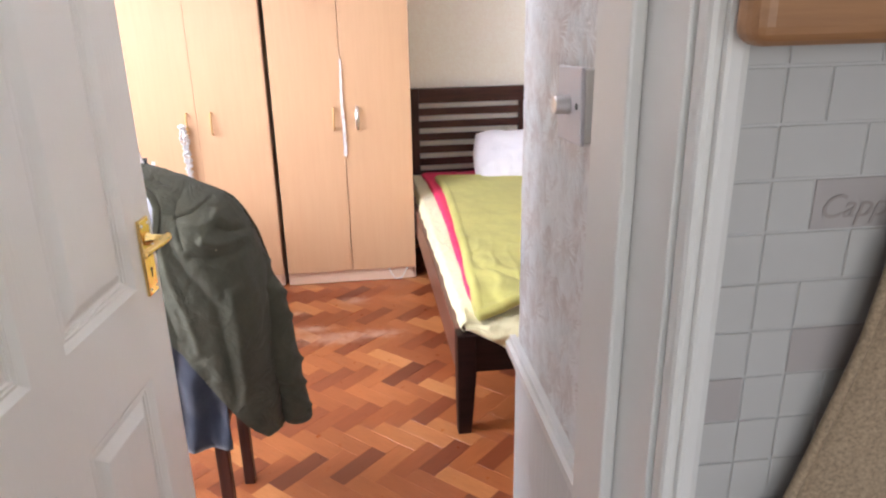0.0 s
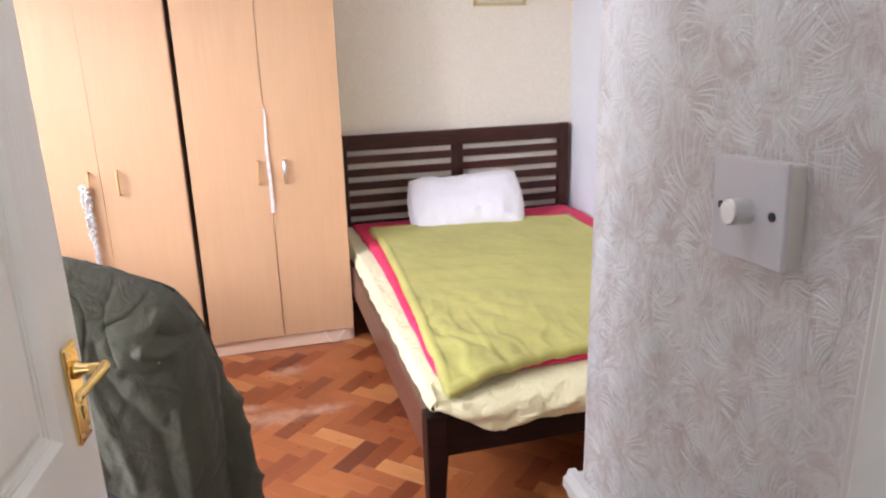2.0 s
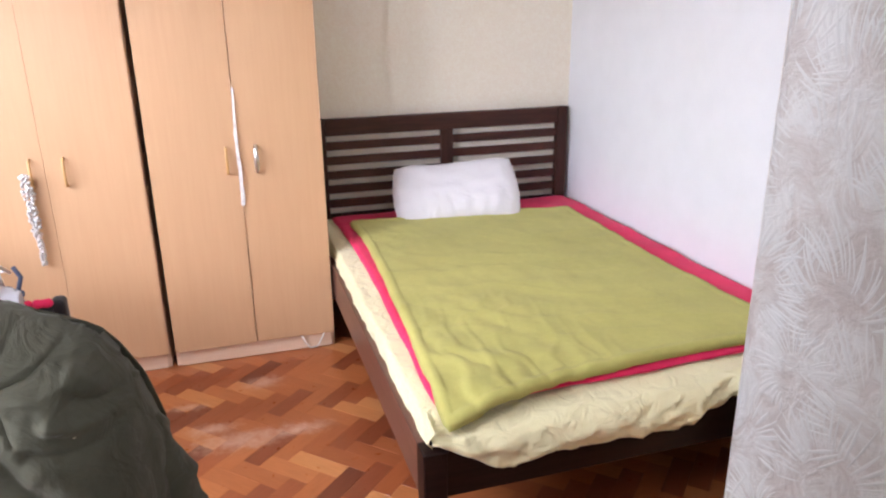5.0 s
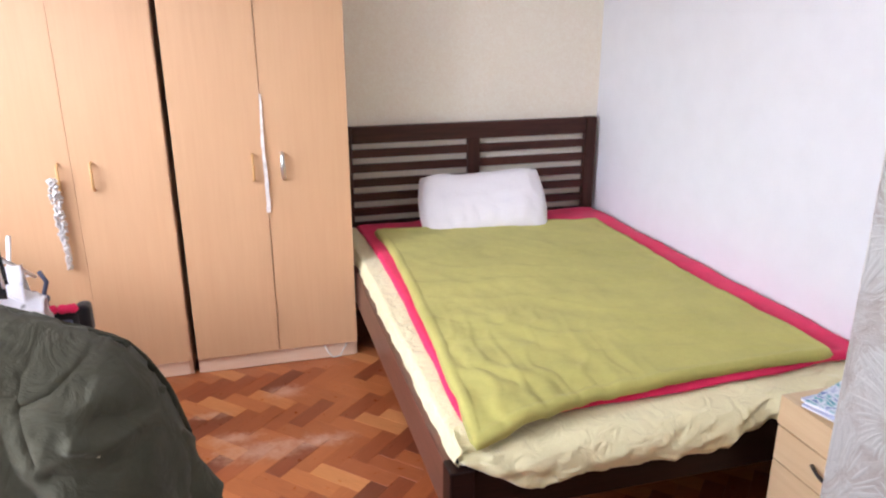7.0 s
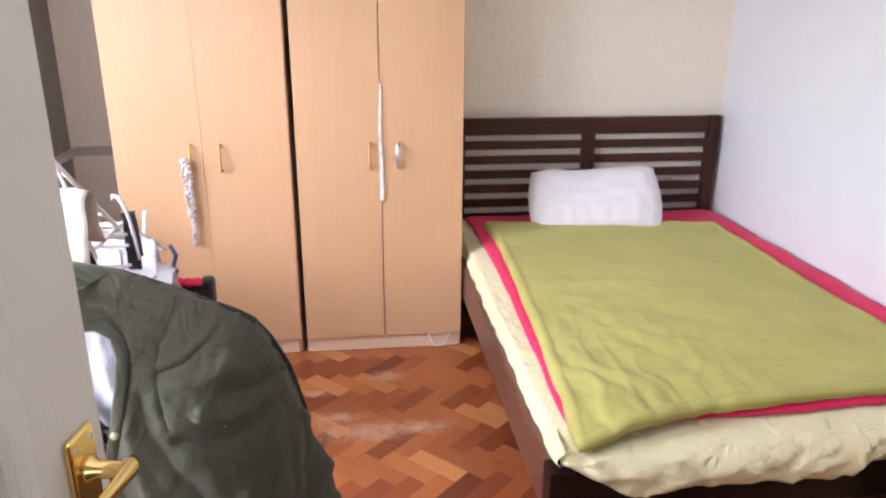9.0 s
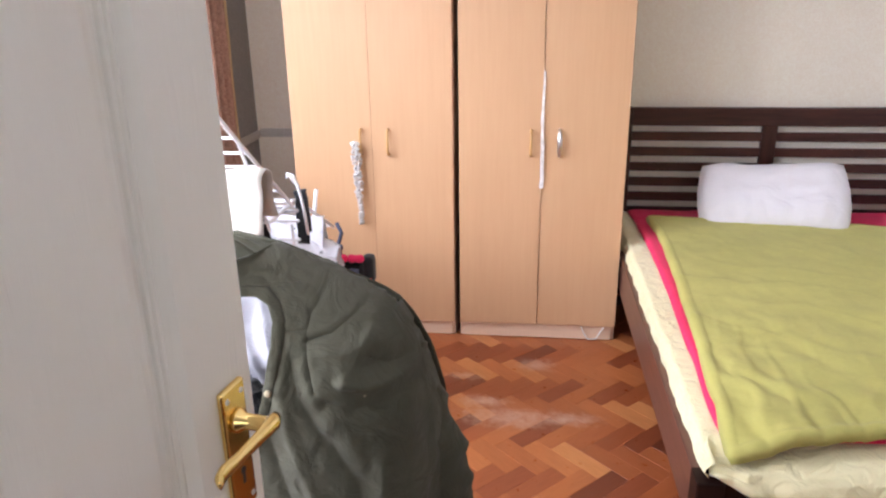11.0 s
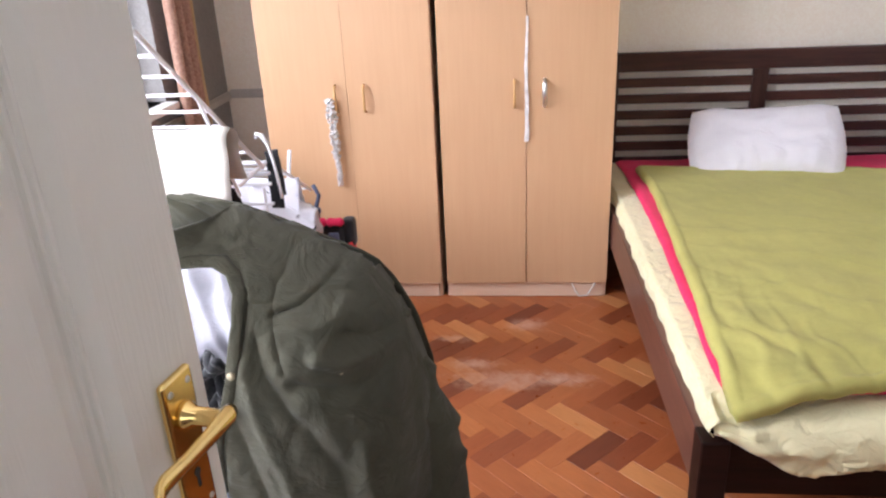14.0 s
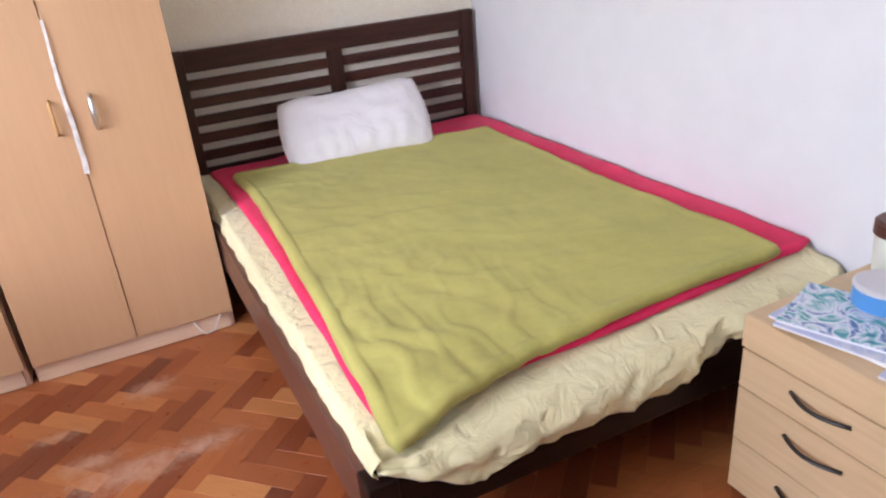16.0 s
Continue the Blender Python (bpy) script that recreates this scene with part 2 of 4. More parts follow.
M_INK = simple("brown_ink", (0.36, 0.32, 0.30), 0.6)
M_SILVER = simple("silver_beads", (0.66, 0.65, 0.64), 0.35, 0.7)
M_TAPE = simple("clear_packing_tape", (0.80, 0.77, 0.74), 0.18, 0.1, vary=0.22, scale=30)


# ---- mesh helpers ----
def finish(name, bm, material, smooth=False):
    bmesh.ops.recalc_face_normals(bm, faces=bm.faces)
    mesh = bpy.data.meshes.new(name)
    bm.to_mesh(mesh)
    bm.free()
    mesh.materials.append(material)
    if smooth:
        mesh.polygons.foreach_set("use_smooth", [True] * len(mesh.polygons))
    return mesh


def part(name, bm, material, parent=None, label="", smooth=False):
    ob = new(name, finish(name, bm, material, smooth))
    if parent is not None:
        ob.parent = parent
    if label:
        tagged(ob, label)
    return ob


def thing(name, label, category, group="", place=None):
    ob = new(name)
    if place is not None:
        ob.matrix_world = place
    return tagged(ob, label, category, group)


def box(x0, y0, z0, x1, y1, z1, bevel=0.0, bm=None, seg=2):
    bm = bm or bmesh.new()
    made = bmesh.ops.create_cube(bm, size=1)["verts"]
    for v in made:
        v.co = Vector(((x0 + x1) / 2 + v.co.x * (x1 - x0), (y0 + y1) / 2 + v.co.y * (y1 - y0), (z0 + z1) / 2 + v.co.z * (z1 - z0)))
    if bevel:
        edges = list({e for v in made for e in v.link_edges})
        bmesh.ops.bevel(bm, geom=edges, offset=bevel, segments=seg, affect="EDGES", profile=0.5)
    return bm


def tube(points, radius, sides=10, bm=None, caps=True):
    """A tube along points; radius: one value or one for each point (or pairs for ellipses)."""
    bm = bm or bmesh.new()
    pts = [Vector(p) for p in points]
    rings, up = [], None
    for k, p in enumerate(pts):
        d = (pts[min(k + 1, len(pts) - 1)] - pts[max(k - 1, 0)]).normalized()
        if up is None:
            up = Vector((0, 0, 1)) if abs(d.z) < 0.9 else Vector((0, 1, 0))
        side = d.cross(up).normalized()
        up = side.cross(d).normalized()
        r = radius[k] if isinstance(radius, (list, tuple)) else radius
        ra, rb = r if isinstance(r, tuple) else (r, r)
        rings.append([bm.verts.new(p + side * math.cos(a) * ra + up * math.sin(a) * rb) for a in [2 * math.pi * s / sides for s in range(sides)]])
    for a, b in zip(rings, rings[1:]):
        for s in range(sides):
            bm.faces.new((a[s], a[(s + 1) % sides], b[(s + 1) % sides], b[s]))
    if caps:
        bm.faces.new(rings[0][::-1])
        bm.faces.new(rings[-1])
    return bm


def sheet(fn, nu, nv, thick=0.0, bm=None):
    """A grid of fn(u, v) with u, v from 0 to 1; with thick, a closed slab below it."""
    bm = bm or bmesh.new()
    top = [[bm.verts.new(fn(i / nu, j / nv)) for j in range(nv + 1)] for i in range(nu + 1)]
    for i in range(nu):
        for j in range(nv):
            bm.faces.new((top[i][j], top[i + 1][j], top[i + 1][j + 1], top[i][j + 1]))
    if thick:
        bm.normal_update()
        low = [[bm.verts.new(v.co - (v.normal if v.normal.length else Vector((0, 0, 1))) * thick) for v in row] for row in top]
        for i in range(nu):
            for j in range(nv):
                bm.faces.new((low[i][j], low[i][j + 1], low[i + 1][j + 1], low[i + 1][j]))
        rim = [(i, 0) for i in range(nu)] + [(nu, j) for j in range(nv)] + [(i, nv) for i in range(nu, 0, -1)] + [(0, j) for j in range(nv, 0, -1)]
        for (i, j), (k, m) in zip(rim, rim[1:] + rim[:1]):
            bm.faces.new((top[i][j], top[k][m], low[k][m], low[i][j]))
    return bm


def fbm(x, y, z=0.0, scale=1.0):
    return noise.fractal(Vector((x * scale, y * scale, z)), 1.0, 2.0, 3)


# ---- structure ----
BACK, RIGHT, LEFT, HIGH = 4.425, 1.855, -1.51, 2.45
CORNER = (0.302, 1.055)


def structure(name, bm, material, smooth=False):
    return tagged(part(name, bm, material, None, "", smooth), kind="structure")


structure("floor", box(-2.2, -2.0, -0.2, 2.2, 4.9, -0.02), M_SUB)
structure("wall_back", box(LEFT - 0.25, BACK, -0.02, RIGHT + 0.2, BACK + 0.2, HIGH), M_BACK)
structure("wall_right", box(RIGHT, CORNER[1] - 0.25, -0.02, RIGHT + 0.2, BACK, HIGH), M_WALL_R)
structure("wall_alcove", box(CORNER[0] + 0.12, CORNER[1] - 0.15, -0.02, RIGHT, CORNER[1], HIGH), M_FAN)
structure("wall_switch", box(CORNER[0], 0.642, -0.02, CORNER[0] + 0.12, CORNER[1] - 0.0, HIGH), M_FAN)
WIN = (0.95, 3.74, 0.95, 2.15)
wl_ = box(LEFT - 0.25, 0.46, -0.02, LEFT, WIN[0], HIGH)
box(LEFT - 0.25, WIN[1], -0.02, LEFT, BACK, HIGH, bm=wl_)
box(LEFT - 0.25, WIN[0], -0.02, LEFT, WIN[1], WIN[2], bm=wl_)
box(LEFT - 0.25, WIN[0], WIN[3], LEFT, WIN[1], HIGH, bm=wl_)
structure("wall_left", wl_, M_GREY)
JX0, JX1 = -0.53, 0.27
wd = box(-2.0, 0.46, -0.02, JX0 - 0.03, 0.66, HIGH)
box(JX0 - 0.03, 0.46, 2.07, JX1 + 0.03, 0.66, HIGH, bm=wd)
structure("wall_doorway", wd, M_WALL_R)
structure("wall_kitchen_tiled", box(JX1 + 0.03, 0.46, -0.02, 2.0, 0.622, HIGH), M_GROUT)
# unseen kitchen walls, with an opening added for the fill lamp
kw = box(-2.0, -1.9, -0.02, -1.8, 0.46, HIGH)
box(1.8, -1.9, -0.02, 2.0, 0.46, HIGH, bm=kw)
box(-1.8, -1.9, -0.02, -1.12, -1.7, HIGH, bm=kw)
box(1.12, -1.9, -0.02, 1.8, -1.7, HIGH, bm=kw)
box(-1.12, -1.9, -0.02, 1.12, -1.7, 0.93, bm=kw)
box(-1.12, -1.9, 2.07, 1.12, -1.7, HIGH, bm=kw)
structure("wall_kitchen", kw, M_WALL_R)
structure("ceiling", box(-2.2, -2.0, HIGH, 2.2, 4.9, HIGH + 0.15), M_CEIL)


def moulding(name, material, path_axis, a0, a1, fixed, z, depth, height, side, parent=None):
    """A rail of rounded profile along x or y; side: which way it stands out of its wall."""
    prof = [(0, 0), (0.35, 0.02), (0.6, 0.2), (0.65, 0.42), (1.0, 0.5), (1.0, 0.78), (0.7, 0.86), (0.6, 1.0), (0, 1.0)]
    bm = bmesh.new()
    rings = []
    for a in (a0, a1):
        ring = []
        for d, h in prof:
            o = fixed + side * d * depth
            ring.append(bm.verts.new((a, o, z + h * height) if path_axis == "x" else (o, a, z + h * height)))
        rings.append(ring)
    for k in range(len(prof)):
        n = (k + 1) % len(prof)
        bm.faces.new((rings[0][k], rings[0][n], rings[1][n], rings[1][k]))
    bm.faces.new(rings[0])
    bm.faces.new(rings[1][::-1])
    return structure(name, bm, material)


moulding("dado_rail", M_WHITE, "y", 0.645, CORNER[1] + 0.024, CORNER[0], 0.945, 0.018, 0.05, -1)
moulding("dado_rail", M_WHITE, "x", CORNER[0] - 0.0, RIGHT, CORNER[1], 0.945, 0.024, 0.05, 1)
moulding("dado_rail", M_DADO, "y", 0.68, BACK, LEFT, 0.82, 0.022, 0.045, 1)
moulding("dado_rail", M_DADO, "x", LEFT + 0.02, -1.0, BACK, 0.83, 0.022, 0.045, -1)
structure("wall_lower_paper", box(CORNER[0] - 0.004, 0.645, 0.12, CORNER[0], CORNER[1] + 0.004, 0.945), M_RIB)
structure("baseboard", box(CORNER[0] - 0.018, 0.645, -0.0, CORNER[0] - 0.004, CORNER[1] + 0.018, 0.12, 0.004), M_WHITE)
structure("baseboard", box(RIGHT - 0.016, CORNER[1] + 0.02, 0.0, RIGHT, BACK, 0.11, 0.004), M_WHITE)

# door frame
frame_ob = new("door_frame")
tagged(frame_ob, "white painted timber door frame with moulded architrave", "door frame", kind="structure")
part("lining", box(JX1, 0.462, 0, JX1 + 0.03, 0.622, 2.04, 0.002), M_WHITE, frame_ob)
part("lining", box(JX0 - 0.03, 0.462, 0, JX0, 0.66, 2.04, 0.002), M_WHITE, frame_ob)
part("head", box(JX0 - 0.03, 0.462, 2.04, JX1 + 0.03, 0.66, 2.07, 0.002), M_WHITE, frame_ob)
part("stop", box(JX1 - 0.013, 0.53, 0, JX1, 0.612, 2.04, 0.003), M_WHITE, frame_ob)
part("stop", box(JX0, 0.53, 0, JX0 + 0.013, 0.612, 2.04, 0.003), M_WHITE, frame_ob)
arch = box(JX1 + 0.003, 0.438, 0, JX1 + 0.034, 0.46, 2.09, 0.005)
box(JX1 + 0.012, 0.432, 0, JX1 + 0.028, 0.44, 2.085, 0.004, bm=arch)
part("architrave", arch, M_WHITE, frame_ob)
part("architrave", box(JX0 - 0.065, 0.438, 0, JX0 - 0.005, 0.46, 2.09, 0.006), M_WHITE, frame_ob)
part("architrave", box(JX1 + 0.012, 0.6225, 0, 0.3005, 0.640, 2.09, 0.003), M_WHITE, frame_ob)

# window
win = new("window_1")
tagged(win, "white plastic window in the side wall behind curtains", "window", kind="structure")
WX = LEFT - 0.14
fr = box(WX - 0.03, WIN[0], WIN[2], WX + 0.03, WIN[0] + 0.06, WIN[3], 0.004)
box(WX - 0.03, WIN[1] - 0.06, WIN[2], WX + 0.03, WIN[1], WIN[3], 0.004, bm=fr)
for yy in ((WIN[0] + WIN[1]) / 2,):
    box(WX - 0.03, yy - 0.035, WIN[2] + 0.06, WX + 0.03, yy + 0.035, WIN[3] - 0.06, 0.004, bm=fr)
box(WX - 0.03, WIN[0] + 0.06, WIN[2], WX + 0.03, WIN[1] - 0.06, WIN[2] + 0.06, 0.004, bm=fr)
box(WX - 0.03, WIN[0] + 0.06, WIN[3] - 0.06, WX + 0.03, WIN[1] - 0.06, WIN[3], 0.004, bm=fr)
part("window_frame", fr, M_PLASTIC, win)
part("window_sill", box(WX + 0.03, WIN[0], WIN[2] - 0.03, LEFT + 0.06, WIN[1], WIN[2], 0.006), M_WHITE, win)


def curtain(name, material, y0, y1, x, z0, z1, folds, depth, label):
    def fn(u, v):
        y = y0 + (y1 - y0) * u
        return Vector((x + depth * math.sin(u * folds * 2 * math.pi) + 0.01 * fbm(u * 4, v * 3, 2.0), y, z0 + (z1 - z0) * v))
    ob = part(name, sheet(fn, int(folds * 12), 12, 0.003), material, None, label, smooth=True)
    return tagged(ob, category="curtain")


curtain("curtain", M_CURTAIN, 3.70, 3.935, LEFT + 0.09, 0.06, 2.28, 3, 0.028, "brown patterned curtain hanging beside the window")
curtain("curtain", M_BEIGE, 3.94, 3.99, LEFT + 0.07, 0.06, 2.28, 1.5, 0.018, "plain beige curtain edge beside the grey papered wall")
curtain("curtain", M_CURTAIN, 1.55, 1.95, LEFT + 0.09, 0.06, 2.28, 5, 0.028, "brown patterned curtain hanging beside the window")
rod = thing("curtain_rail", "white curtain rail fixed over the window", "curtain rail")
part("rail", box(LEFT + 0.06, 1.5, 2.28, LEFT + 0.12, 4.3, 2.305, 0.004), M_PLASTIC, rod)
for yy in (1.6, 2.9, 4.2):
    part("bracket", box(LEFT, yy, 2.28, LEFT + 0.06, yy + 0.02, 2.31), M_PLASTIC, rod)


# ---- wardrobes ----
def bar_handle(x, z0, z1, material, y, round_=False, fat=0.006):
    bm = tube([(x, y, z0), (x, y - 0.016, z0 + 0.003), (x, y - 0.024, z0 + 0.012), (x, y - (0.03 if round_ else 0.025), (z0 + z1) / 2), (x, y - 0.024, z1 - 0.012), (x, y - 0.016, z1 - 0.003), (x, y, z1)],
              [(fat, fat)] * 7 if not round_ else [(fat, fat), (fat, fat), (fat * 1.2, fat), (fat * 1.5, fat), (fat * 1.2, fat), (fat, fat), (fat, fat)], 8)
    return bm


def wardrobe(x0, x1, label, silver=False, swung=0.0, joint=0.0012):
    y0, y1, top, d = 3.80, 4.40, 1.98, 0.018
    w = thing("wardrobe", label, "wardrobe", place=pose(x0, y0, 0))
    W = x1 - x0
    body = box(0, d, 0.0, 0.016, y1 - y0, top, 0.001)
    box(W - 0.016, d, 0.0, W, y1 - y0, top, 0.001, bm=body)
    box(0.016, d, top - 0.016, W - 0.016, y1 - y0, top, bm=body)
    box(0.016, d + 0.01, 0.075, W - 0.016, y1 - y0 - 0.01, 0.09, bm=body)
    box(0.016, y1 - y0 - 0.008, 0.09, W - 0.016, y1 - y0, top - 0.016, bm=body)
    part("body", body, M_BEECH2, w)
    part("plinth", box(0.016, 0.004, 0.004, W - 0.016, 0.02, 0.074, 0.001), M_BEECH2, w)
    mid = W / 2
    doors = []
    for a, b, k in ((0.002, mid - joint, 0), (mid + joint, W - 0.002, 1)):
        dx = new("door")
        dx.parent = w
        dx.matrix_basis = pose(a if k == 0 else b, 0, 0, 0, 0, (-1.2 if k else 0.5) * swung)
        wdt = b - a
        sgn = 0 if k == 0 else -wdt
        dm = finish("door", box(sgn, -0.016, 0.078, sgn + wdt, 0.002, top - 0.004, 0.0015), M_BEECH)
        dob = new("door_panel", dm)
        dob.parent = dx
        hx = sgn + (wdt - 0.047 if k == 0 else 0.073)
        mat = M_CHROME if (silver and k == 1) else M_HANDLEW
        part("handle", bar_handle(hx, 0.878, 0.988, mat, -0.016, silver and k == 1, 0.006 if not (silver and k) else 0.007), mat, dx, "silver bow handle" if (silver and k) else "beech bow handle", smooth=True)
        doors.append(dx)
    return w


M_HANDLEW = wood("beech_handle", (0.52, 0.28, 0.10), (0.66, 0.40, 0.17), 0.4)
ward_a = wardrobe(-1.105, -0.386, "tall beech two-door wardrobe with beads hung on a handle", joint=0.0003)
ward_b = wardrobe(-0.364, 0.355, "tall beech two-door wardrobe with taped doors beside the bed", silver=True, swung=1.0)


# packing tape over the door joint
def tape_fn(u, v):
    z = 0.735 + u * 0.50
    w = 0.017 - 0.009 * u + 0.003 * fbm(u * 9, 0, 3)
    return Vector((-0.004 + 0.002 * math.sin(u * 8) + 0.002 * fbm(u * 7, 1) + (v - 0.5) * w, 3.7795 - 0.003 * abs(fbm(u * 26, v * 3)), z + 0.002 * fbm(v * 8, u * 30)))


tagged(part("packing_tape", sheet(tape_fn, 40, 4, 0.0008), M_TAPE, None, "creased clear tape strip stuck over the wardrobe door joint"), category="tape")
cable = tube([(0.20, 3.797, 0.075), (0.215, 3.788, 0.04), (0.235, 3.786, 0.012), (0.27, 3.785, 0.016), (0.29, 3.788, 0.05), (0.305, 3.79, 0.075)], 0.0035, 8)
tagged(part("cable", cable, M_PLASTIC, None, "thin grey cable looped against the wardrobe plinth", smooth=True), category="cable")


# string of beads hung on a wardrobe handle
def beads():
    t = thing("bead_garland", "silver bead garland hung from a wardrobe handle", "garland")
    rnd = random.Random(4)
    bm = bmesh.new()
    for k in range(330):
        u = rnd.random()
        wid = 0.021 if u < 0.3 else 0.017 if u < 0.62 else 0.007 + 0.012 * (1 - u)
        if 0.27 < u < 0.33:
            wid = 0.012
        z = 0.935 - u * 0.37
        x = -0.815 + 0.012 * u + rnd.uniform(-1, 1) * wid
        y = 3.758 + rnd.uniform(-1, 1) * wid * 0.6
        r = rnd.uniform(0.0035, 0.0085)
        made = bmesh.ops.create_icosphere(bm, subdivisions=1, radius=r)["verts"]
        for v in made:
            v.co += Vector((x, y, z))
    part("strand", bm, M_SILVER, t, smooth=False)
    for s in (-1, 1):
        part("cord", tube([(-0.81, 3.752, 0.94), (-0.812 + s * 0.006, 3.75, 0.85), (-0.81 - s * 0.008, 3.757, 0.7), (-0.80 + s * 0.004, 3.757, 0.56)], 0.0015, 5), M_SILVER, t)
    return t


beads()


# ---- bed ----
def bed():
    b = thing("bed", "dark-stained wooden double bed standing against the white wall", "bed")
    X0, X1, Y0, Y1 = 0.365, 1.835, 2.235, 4.405
    for x0, x1 in ((X0, X0 + 0.032), (X1 - 0.032, X1)):
        part("side_rail", box(x0, Y0 + 0.065, 0.245, x1, Y1 - 0.05, 0.405, 0.004), M_DARK_LIT, b)
    # foot rail and legs take the copy darkened for shade
    part("foot_rail", box(X0 + 0.068, Y0 + 0.012, 0.25, X1 - 0.068, Y0 + 0.045, 0.395, 0.004), M_DARK_SHADED, b)
    for x in (X0, X1 - 0.068):
        bm = bmesh.new()
        s = 0.068
        rings = []
        for z, i in ((0, 0.018), (0.24, 0.0), (0.405, 0.0)):
            q = i if x == X0 else 0
            r = i if x != X0 else 0
            rings.append([bm.verts.new(p) for p in ((x + r, Y0 + 0, z), (x + s - q, Y0 + 0, z), (x + s - q, Y0 + s - i, z), (x + r, Y0 + s - i, z))])
        for a, c in zip(rings, rings[1:]):
            for k in range(4):
                bm.faces.new((a[k], a[(k + 1) % 4], c[(k + 1) % 4], c[k]))
        bm.faces.new(rings[0][::-1])
        bm.faces.new(rings[-1])
        bmesh.ops.bevel(bm, geom=list(bm.edges), offset=0.003, segments=1, affect="EDGES")
        part("leg", bm, M_DARK_SHADED, b)
    for x in (0.385, 1.763):
        part("post", box(x, 4.365, 0, x + 0.065, 4.41, 0.998, 0.005), M_DARKV, b)
    hb = new("headboard")
    hb.parent = b
    part("top_rail", box(0.45, 4.368, 0.908, 1.763, 4.406, 0.996, 0.005), M_DARK, hb)
    part("centre_post", box(1.074, 4.372, 0.30, 1.144, 4.402, 0.908, 0.003), M_DARKV, hb)
    for k in range(8):
        z1 = 0.876 - 0.0775 * k
        for x0, x1 in ((0.45, 1.074), (1.144, 1.763)):
            part("slat", box(x0, 4.378, z1 - 0.044, x1, 4.398, z1, 0.003), M_DARK, hb)
    part("slat_base", box(X0 + 0.032, Y0 + 0.045, 0.27, X1 - 0.032, Y1 - 0.04, 0.29), M_DARK_LIT, b)
    return b


bed()


tagged(part("mattress", box(0.398, 2.40, 0.29, 1.83, 4.355, 0.455, 0.02, seg=4), M_TICK, None, "thick tan mattress under a pale yellow sheet", smooth=True), category="mattress")


def smooth(a, b, x):
    t = min(1, max(0, (x - a) / (b - a)))
    return t * t * (3 - 2 * t)


def sheet_fn(u, v):
    """Fitted sheet: v from the wall side over the top and down the open side; the foot end hangs loose."""
    # u: 0 head .. 1 foot hem, v: 0 wall side .. 1 open side
    top_len, drop = 2.045, 0.24
    s = u * (top_len + drop)
    x = 1.842 - v * 1.452
    z = 0.463
    y = 4.355 - s
    if s > top_len:
        hang = (s - top_len) / drop
        low = 0.342 + 0.005 * math.sin(x * 9) + 0.008 * fbm(x * 7, 1)
        low += 0.055 * smooth(1.10, 1.42, x) + 0.088 * smooth(0.58, 0.40, x)
        z0 = 0.447
        crest = 1 - abs(math.sin(x * 13 + 3.4 * hang + 2.5 * fbm(x * 2.2, hang * 0.6, 12)))
        fold = math.sin(x * 24 + 2.2 * hang + 3 * fbm(x * 2.5, hang, 5))
        fold2 = fbm(x * 11 + hang * 2, hang * 3, 8)
        y = 4.355 - top_len - 0.03 - 0.075 * math.sin(min(1, hang * 1.25) * math.pi / 2)
        y += (0.006 * fold + 0.014 * fold2 + 0.004 * math.sin(x * 61 + 5 * fbm(x * 4, hang * 2, 3)) - 0.015 * crest ** 3) * smooth(0, 0.4, hang) + 0.02 * hang * hang + 0.03 * smooth(0.5, 0.40, x)
        z = z0 + (low - z0) * hang ** 1.35 + 0.004 * fold * (1 - hang)
        if x < 0.56:
            pucker = smooth(0.56, 0.42, x)
            z += 0.007 * pucker * math.sin(hang * 18 + x * 30)
            y += 0.006 * pucker * math.sin(hang * 15 - x * 50)
        x += 0.004 * smooth(0.5, 0.40, x) * hang
    else:
        z -= 0.016 * smooth(top_len - 0.06, top_len, s)
        z += 0.006 * fbm(x * 4, y * 4)
    y = 4.355 - (4.355 - y) * (1 - 0.032 * smooth(0.95, 1.85, x))
    return Vector((x, y, z))


tagged(part("fitted_sheet", sheet(sheet_fn, 120, 90, 0.003), M_SHEET, None, "crumpled pale yellow sheet hanging loose over the bed foot", smooth=True), category="bed sheet")


def side_fn(u, v):
    """The part of the sheet tucked in on the open side."""
    y = 2.240 + u * 1.877
    z = 0.464 - v * (0.085 - 0.040 * smooth(0.05, 0.0, u))
    x = 0.406 - 0.024 * math.sin(v * math.pi * 0.85) - 0.006 * fbm(y * 9, v * 2, 1) - 0.004 * math.sin(y * 40 + 3 * fbm(y * 3, 0)) * v
    return Vector((x, y, z))


tagged(part("tucked_sheet", sheet(side_fn, 140, 10, 0.002), M_SHEET, None, "pale yellow sheet tucked along the open bed side", smooth=True), category="bed sheet")


